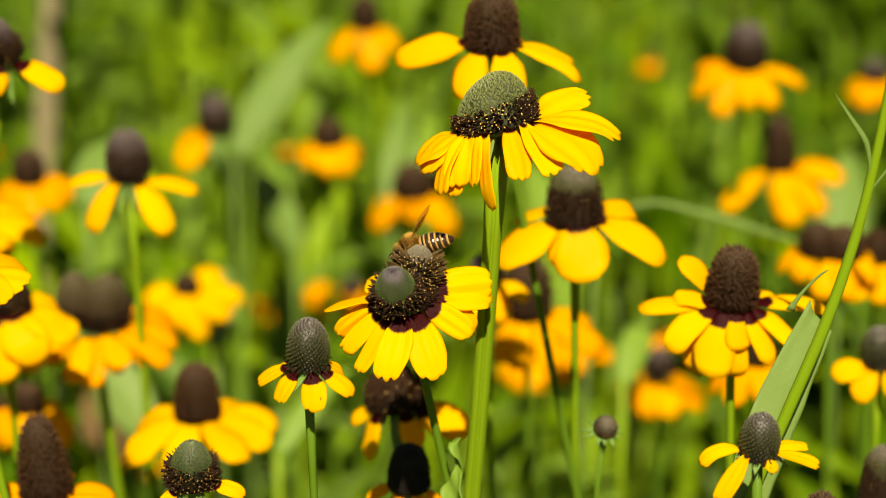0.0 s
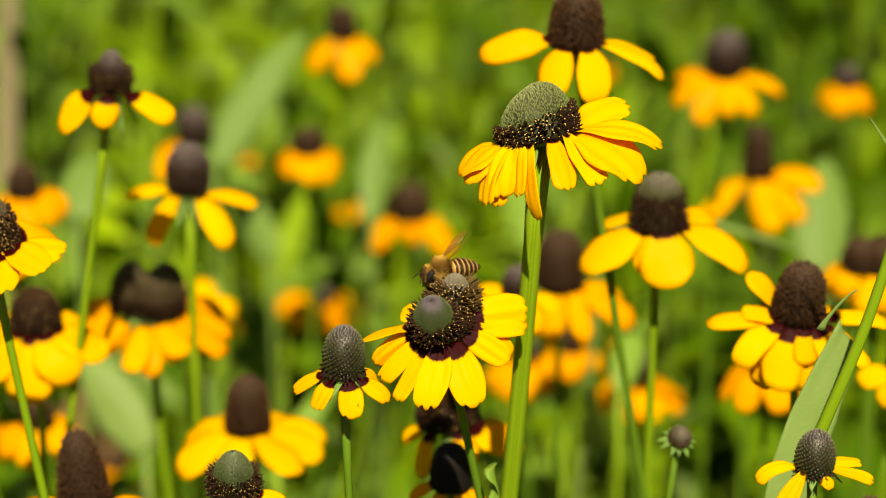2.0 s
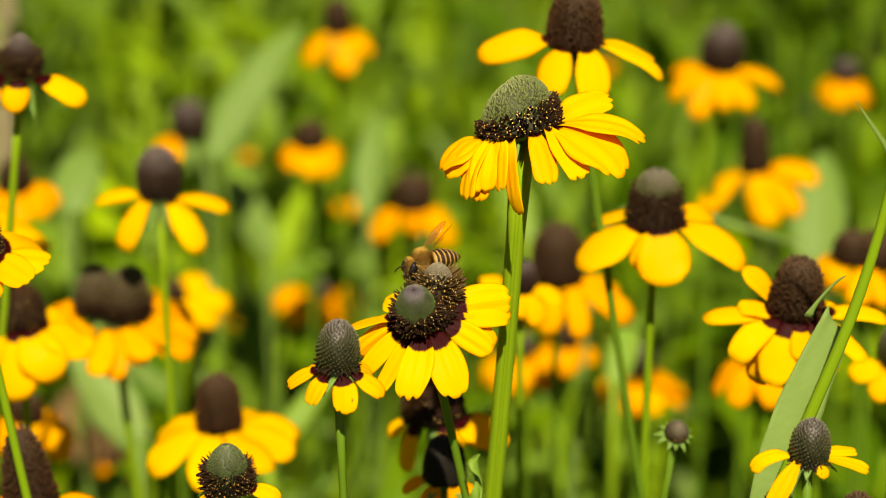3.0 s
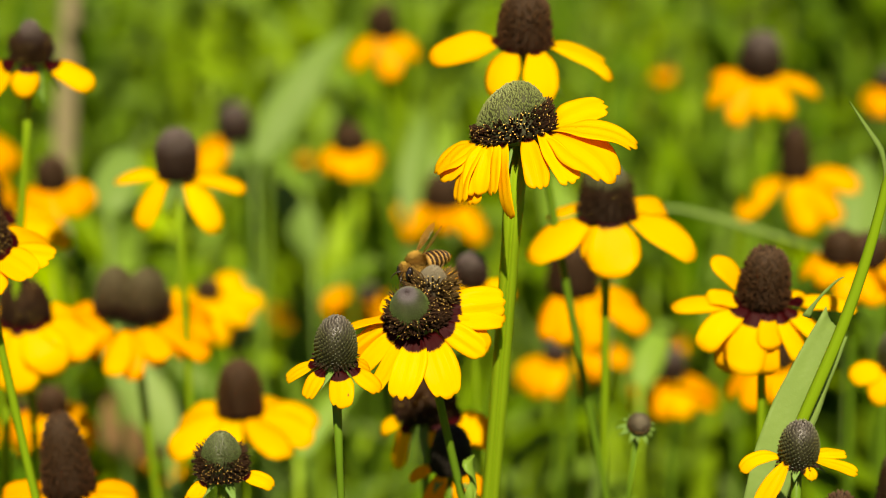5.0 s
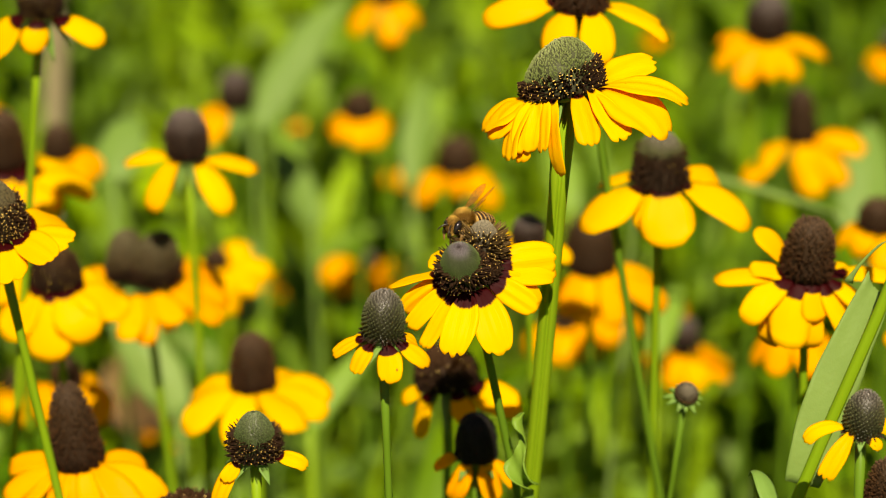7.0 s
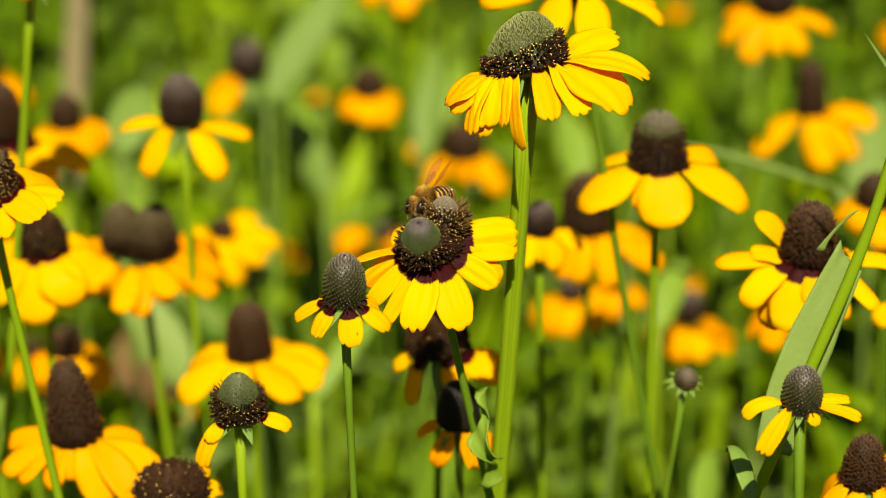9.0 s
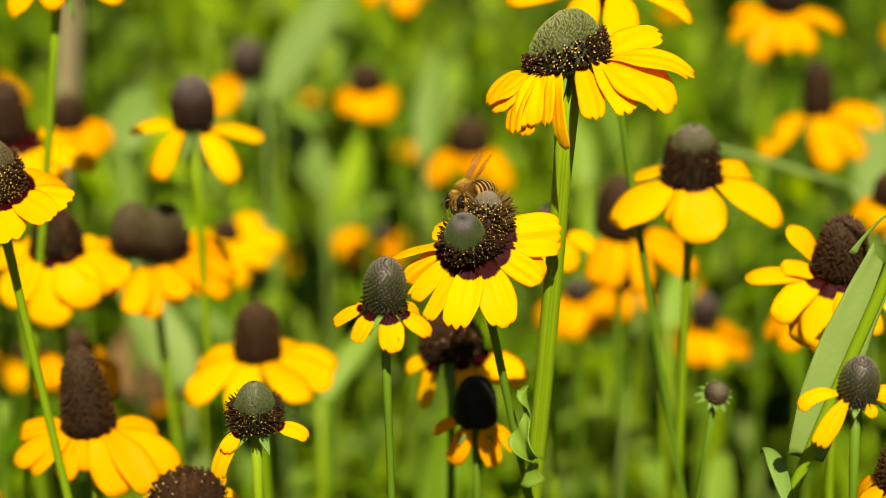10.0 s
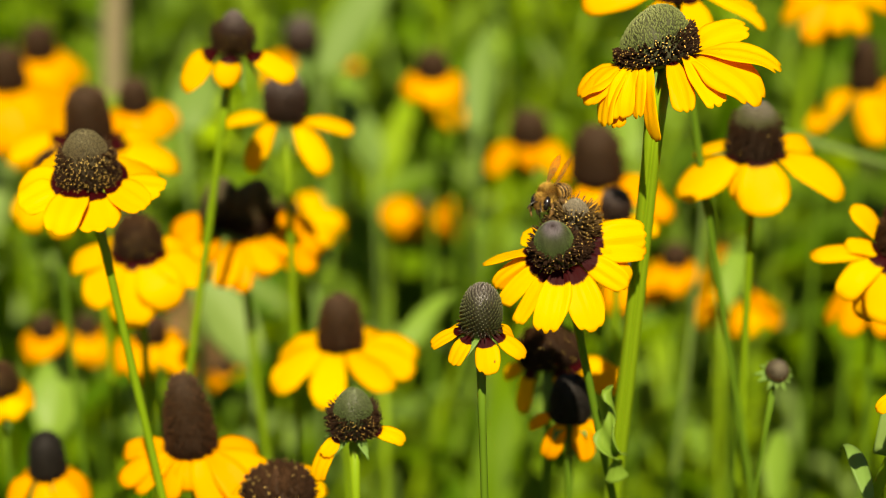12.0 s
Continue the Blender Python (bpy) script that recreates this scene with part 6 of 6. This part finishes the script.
    sway("lbot", [
        (0, -0.0816, 0.6211, 0.5786), (0.5, -0.0834, 0.6217, 0.5798), (1, -0.0861, 0.6228, 0.5824), (1.5, -0.0826, 0.6220,
        0.5806), (2, -0.0822, 0.6214, 0.5792), (2.5, -0.0857, 0.6212, 0.5787), (3, -0.0925, 0.6211, 0.5785), (5, -0.0829, 0.6214,
        0.5792), (5.5, -0.0820, 0.6199, 0.5760), (6, -0.0836, 0.6201, 0.5762), (6.5, -0.0870, 0.6209, 0.5782), (7, -0.0890,
        0.6217, 0.5800), (9, -0.0863, 0.6210, 0.5783), (9.5, -0.0871, 0.6216, 0.5797), (10, -0.0876, 0.6225, 0.5818), (10.5,
        -0.0882, 0.6230, 0.5828), (11, -0.0883, 0.6221, 0.5809), (11.5, -0.0848, 0.6199, 0.5758), (12, -0.0849, 0.6194, 0.5748)])
    sway("lyel", [
        (0, -0.1038, 0.6979, 0.6036), (0.5, -0.1038, 0.6979, 0.6036), (1, -0.1038, 0.6979, 0.6036), (1.5, -0.1028, 0.6977,
        0.6031), (2, -0.1026, 0.6975, 0.6026), (2.5, -0.1025, 0.6972, 0.6020), (3, -0.1031, 0.6972, 0.6019), (5, -0.1058, 0.6970,
        0.6014), (5.5, -0.1065, 0.6969, 0.6013), (6, -0.1062, 0.6971, 0.6018), (6.5, -0.1059, 0.6974, 0.6023), (7, -0.1032,
        0.6975, 0.6027), (9, -0.1058, 0.6982, 0.6043), (9.5, -0.1054, 0.6986, 0.6051), (10, -0.1052, 0.6982, 0.6043), (10.5,
        -0.1051, 0.6979, 0.6035), (11, -0.1058, 0.6974, 0.6025), (11.5, -0.1061, 0.6973, 0.6021), (12, -0.1064, 0.6971, 0.6018)])
    sway("udark", [
        (0, 0.0132, 0.6474, 0.5934), (0.5, 0.0144, 0.6471, 0.5928), (1, 0.0155, 0.6468, 0.5922), (1.5, 0.0166, 0.6466, 0.5915),
        (2, 0.0177, 0.6466, 0.5917), (2.5, 0.0188, 0.6467, 0.5919), (3, 0.0170, 0.6467, 0.5919), (5, 0.0152, 0.6465, 0.5913),
        (5.5, 0.0147, 0.6464, 0.5912), (6, 0.0132, 0.6465, 0.5913), (6.5, 0.0117, 0.6466, 0.5915), (7, 0.0118, 0.6465, 0.5915),
        (9, 0.0130, 0.6471, 0.5927), (9.5, 0.0102, 0.6470, 0.5925), (10, 0.0104, 0.6471, 0.5927), (10.5, 0.0105, 0.6472, 0.5929),
        (11, 0.0145, 0.6467, 0.5918), (11.5, 0.0149, 0.6461, 0.5904), (12, 0.0154, 0.6454, 0.5890)])
    sway("farr", [
        (0, 0.1636, 0.9701, 0.5569), (0.5, 0.1622, 0.9701, 0.5571), (1, 0.1610, 0.9701, 0.5571), (1.5, 0.1606, 0.9700, 0.5568),
        (2, 0.1608, 0.9699, 0.5565), (2.5, 0.1609, 0.9699, 0.5565), (3, 0.1610, 0.9700, 0.5567), (5, 0.1634, 0.9699, 0.5566),
        (5.5, 0.1629, 0.9699, 0.5566), (6, 0.1622, 0.9699, 0.5566), (6.5, 0.1617, 0.9700, 0.5567), (7, 0.1615, 0.9700, 0.5567),
        (9, 0.1628, 0.9702, 0.5572), (9.5, 0.1621, 0.9702, 0.5571), (10, 0.1621, 0.9701, 0.5570), (10.5, 0.1620, 0.9701, 0.5571),
        (11, 0.1615, 0.9702, 0.5572), (11.5, 0.1607, 0.9706, 0.5580), (12, 0.1605, 0.9706, 0.5581)])
    sway("fartr", [
        (0, 0.1465, 0.9602, 0.6027), (0.5, 0.1453, 0.9604, 0.6031), (1, 0.1436, 0.9606, 0.6036), (1.5, 0.1438, 0.9607, 0.6037),
        (2, 0.1431, 0.9603, 0.6029), (2.5, 0.1433, 0.9603, 0.6028), (3, 0.1435, 0.9602, 0.6026), (5, 0.1457, 0.9600, 0.6023),
        (5.5, 0.1450, 0.9600, 0.6022), (6, 0.1443, 0.9602, 0.6026), (6.5, 0.1438, 0.9602, 0.6025), (7, 0.1440, 0.9602, 0.6025),
        (9, 0.1440, 0.9602, 0.6025), (9.5, 0.1440, 0.9602, 0.6025), (10, 0.1440, 0.9602, 0.6025), (10.5, 0.1440, 0.9602, 0.6025),
        (11, 0.1440, 0.9602, 0.6025), (11.5, 0.1440, 0.9602, 0.6025), (12, 0.1440, 0.9602, 0.6025)])
    sway("farc", [
        (0, -0.0230, 1.0618, 0.5386), (0.5, -0.0248, 1.0614, 0.5378), (1, -0.0229, 1.0612, 0.5374), (1.5, -0.0217, 1.0613, 0.5375),
        (2, -0.0236, 1.0621, 0.5394), (2.5, -0.0234, 1.0625, 0.5402), (3, -0.0206, 1.0621, 0.5395), (5, -0.0219, 1.0621, 0.5395),
        (5.5, -0.0202, 1.0622, 0.5395), (6, -0.0201, 1.0621, 0.5394), (6.5, -0.0196, 1.0621, 0.5394), (7, -0.0189, 1.0620, 0.5391),
        (9, -0.0196, 1.0608, 0.5365), (9.5, -0.0215, 1.0613, 0.5375), (10, -0.0215, 1.0616, 0.5382), (10.5, -0.0209, 1.0621, 0.5393),
        (11, -0.0178, 1.0620, 0.5391), (11.5, -0.0179, 1.0601, 0.5349), (12, -0.0158, 1.0598, 0.5343)])
    sway("fbr", [
        (0, 0.1142, 0.9379, 0.4788), (0.5, 0.1125, 0.9380, 0.4791), (1, 0.1107, 0.9382, 0.4794), (1.5, 0.1090, 0.9383, 0.4797),
        (2, 0.1104, 0.9383, 0.4797), (2.5, 0.1118, 0.9383, 0.4796), (3, 0.1128, 0.9385, 0.4802), (5, 0.1126, 0.9387, 0.4806),
        (5.5, 0.1125, 0.9388, 0.4807), (6, 0.1125, 0.9386, 0.4803), (6.5, 0.1124, 0.9384, 0.4800), (7, 0.1135, 0.9379, 0.4787),
        (9, 0.1131, 0.9381, 0.4793), (9.5, 0.1175, 0.9377, 0.4783), (10, 0.1158, 0.9376, 0.4781), (10.5, 0.1140, 0.9375, 0.4778),
        (11, 0.1144, 0.9381, 0.4792), (11.5, 0.1110, 0.9383, 0.4796), (12, 0.1077, 0.9384, 0.4800)])
    sway("brown", [
        (0, 0.0545, 0.7810, 0.5689), (0.5, 0.0557, 0.7826, 0.5725), (1, 0.0569, 0.7842, 0.5762), (1.5, 0.0581, 0.7859, 0.5799),
        (2, 0.0618, 0.7860, 0.5801), (2.5, 0.0654, 0.7860, 0.5802), (3, 0.0638, 0.7860, 0.5801), (5, 0.0634, 0.7847, 0.5772),
        (5.5, 0.0633, 0.7844, 0.5765), (6, 0.0653, 0.7836, 0.5749), (6.5, 0.0673, 0.7829, 0.5733), (7, 0.0622, 0.7832, 0.5738),
        (9, 0.0622, 0.7850, 0.5778), (9.5, 0.0718, 0.7845, 0.5768), (10, 0.0681, 0.7843, 0.5765), (10.5, 0.0645, 0.7842, 0.5761),
        (11, 0.0574, 0.7853, 0.5785), (11.5, 0.0480, 0.7875, 0.5835), (12, 0.0386, 0.7897, 0.5886)])
    sway("round", [
        (0, 0.0391, 0.7004, 0.6091), (0.5, 0.0391, 0.7004, 0.6091), (1, 0.0391, 0.7004, 0.6091), (1.5, 0.0391, 0.7004, 0.6091),
        (2, 0.0414, 0.7002, 0.6088), (2.5, 0.0437, 0.7001, 0.6084), (3, 0.0449, 0.7004, 0.6091), (5, 0.0286, 0.7010, 0.6105),
        (5.5, 0.0333, 0.7016, 0.6118), (6, 0.0374, 0.7015, 0.6116), (6.5, 0.0385, 0.7015, 0.6117), (7, 0.0370, 0.7016, 0.6118),
        (9, 0.0429, 0.7000, 0.6082), (9.5, 0.0438, 0.6994, 0.6070), (10, 0.0408, 0.6997, 0.6076), (10.5, 0.0378, 0.7000, 0.6083),
        (11, 0.0394, 0.6995, 0.6072), (11.5, 0.0387, 0.7001, 0.6086), (12, 0.0379, 0.7008, 0.6100)])
    sway("rr", [
        (0, 0.1562, 0.7890, 0.5868), (0.5, 0.1571, 0.7883, 0.5854), (1, 0.1609, 0.7883, 0.5853), (1.5, 0.1671, 0.7876, 0.5837),
        (2, 0.1686, 0.7876, 0.5838), (2.5, 0.1702, 0.7878, 0.5843), (3, 0.1675, 0.7879, 0.5845), (5, 0.1583, 0.7888, 0.5865),
        (5.5, 0.1612, 0.7893, 0.5876), (6, 0.1653, 0.7891, 0.5872), (6.5, 0.1638, 0.7884, 0.5855), (7, 0.1627, 0.7882, 0.5850),
        (9, 0.1627, 0.7882, 0.5850), (9.5, 0.1627, 0.7882, 0.5850), (10, 0.1627, 0.7882, 0.5850), (10.5, 0.1627, 0.7882, 0.5850),
        (11, 0.1627, 0.7882, 0.5850), (11.5, 0.1627, 0.7882, 0.5850), (12, 0.1627, 0.7882, 0.5850)])
    sway("farc2", [
        (0, 0.0140, 1.0834, 0.5072), (0.5, 0.0163, 1.0828, 0.5059), (1, 0.0186, 1.0822, 0.5045), (1.5, 0.0209, 1.0816, 0.5031),
        (2, 0.0223, 1.0812, 0.5021), (2.5, 0.0238, 1.0807, 0.5011), (3, 0.0252, 1.0820, 0.5039), (5, 0.0195, 1.0830, 0.5063),
        (5.5, 0.0181, 1.0833, 0.5068), (6, 0.0212, 1.0830, 0.5063), (6.5, 0.0244, 1.0828, 0.5058), (7, 0.0244, 1.0833, 0.5069),
        (9, 0.0224, 1.0806, 0.5009), (9.5, 0.0240, 1.0813, 0.5024), (10, 0.0243, 1.0817, 0.5033), (10.5, 0.0247, 1.0821, 0.5043),
        (11, 0.0250, 1.0826, 0.5053), (11.5, 0.0266, 1.0806, 0.5008), (12, 0.0282, 1.0785, 0.4963)])
    sway("lback", [
        (0, -0.1307, 0.7666, 0.6103), (0.5, -0.1307, 0.7666, 0.6103), (1, -0.1307, 0.7666, 0.6103), (1.5, -0.1307, 0.7666,
        0.6103), (2, -0.1307, 0.7666, 0.6103), (2.5, -0.1307, 0.7666, 0.6103), (3, -0.1307, 0.7666, 0.6103), (5, -0.1307, 0.7666,
        0.6103), (5.5, -0.1307, 0.7666, 0.6103), (6, -0.1307, 0.7666, 0.6103), (6.5, -0.1289, 0.7685, 0.6146), (7, -0.1287,
        0.7691, 0.6159), (9, -0.1295, 0.7688, 0.6154), (9.5, -0.1290, 0.7689, 0.6156), (10, -0.1309, 0.7690, 0.6156), (10.5,
        -0.1328, 0.7690, 0.6157), (11, -0.1309, 0.7679, 0.6133), (11.5, -0.1272, 0.7677, 0.6129), (12, -0.1291, 0.7675, 0.6124)])
    sway("botc", [
        (0, -0.0566, 0.5878, 0.5775), (0.5, -0.0566, 0.5878, 0.5775), (1, -0.0566, 0.5878, 0.5775), (1.5, -0.0566, 0.5878,
        0.5775), (2, -0.0566, 0.5878, 0.5775), (2.5, -0.0566, 0.5878, 0.5775), (3, -0.0566, 0.5878, 0.5775), (5, -0.0566, 0.5878,
        0.5775), (5.5, -0.0566, 0.5878, 0.5775), (6, -0.0566, 0.5878, 0.5775), (6.5, -0.0566, 0.5878, 0.5775), (7, -0.0566,
        0.5878, 0.5775), (9, -0.0566, 0.5878, 0.5775), (9.5, -0.0575, 0.5875, 0.5768), (10, -0.0583, 0.5874, 0.5766), (10.5,
        -0.0585, 0.5876, 0.5772), (11, -0.0602, 0.5873, 0.5765), (11.5, -0.0613, 0.5872, 0.5762), (12, -0.0590, 0.5874, 0.5767)])
    sway("leafr", [
        (0, 0.1131, 0.5525, 0.6458), (0.5, 0.1127, 0.5518, 0.6442), (1, 0.1106, 0.5515, 0.6435), (1.5, 0.1085, 0.5514, 0.6432),
        (2, 0.1082, 0.5515, 0.6434), (2.5, 0.1067, 0.5516, 0.6438), (3, 0.1082, 0.5521, 0.6449), (5, 0.1122, 0.5520, 0.6447),
        (5.5, 0.1109, 0.5521, 0.6449), (6, 0.1106, 0.5517, 0.6441), (6.5, 0.1101, 0.5519, 0.6444), (7, 0.1107, 0.5521, 0.6448),
        (9, 0.1093, 0.5528, 0.6466), (9.5, 0.1085, 0.5529, 0.6467), (10, 0.1085, 0.5524, 0.6457), (10.5, 0.1098, 0.5522, 0.6452),
        (11, 0.1098, 0.5522, 0.6452), (11.5, 0.1098, 0.5522, 0.6452), (12, 0.1098, 0.5522, 0.6452)])
    walk(BEE, [
        (0, pose(0.0204, 0.5782, 0.6659, 0, -20, -6)), (0.5, pose(0.0191, 0.5775, 0.6653, 0, -22, -2)), (1, pose(0.0190, 0.5775, 0.6661, 0, -13, 10)),
        (1.5, pose(0.0165, 0.5768, 0.6646, 0, -4, 16)), (2, pose(0.0141, 0.5767, 0.6638, 0, -1, 24)), (2.5, pose(0.0118, 0.5771, 0.6632, 0, -9, 26)),
        (3, pose(0.0133, 0.5771, 0.6640, 0, -2, 30)), (5, pose(0.0153, 0.5764, 0.6624, 0, -7, 38)), (5.5, pose(0.0119, 0.5768, 0.6633, 0, -8, 42)),
        (6, pose(0.0145, 0.5772, 0.6637, 0, -10, 38)), (6.5, pose(0.0160, 0.5777, 0.6638, 0, -8, 38)), (7, pose(0.0161, 0.5776, 0.6644, 0, 7, 42)),
        (9, pose(0.0116, 0.5775, 0.6638, 0, -1, 47)), (9.5, pose(0.0133, 0.5780, 0.6650, 0, -1, 48)), (10, pose(0.0141, 0.5779, 0.6649, 0, -1, 47)),
        (10.5, pose(0.0148, 0.5776, 0.6645, 0, 0, 46)), (11, pose(0.0133, 0.5770, 0.6624, 0, 1, 54)), (11.5, pose(0.0127, 0.5770, 0.6652, 0, 5, 54)),
        (12, pose(0.0119, 0.5777, 0.6659, 0, 3, 57))])


motions()
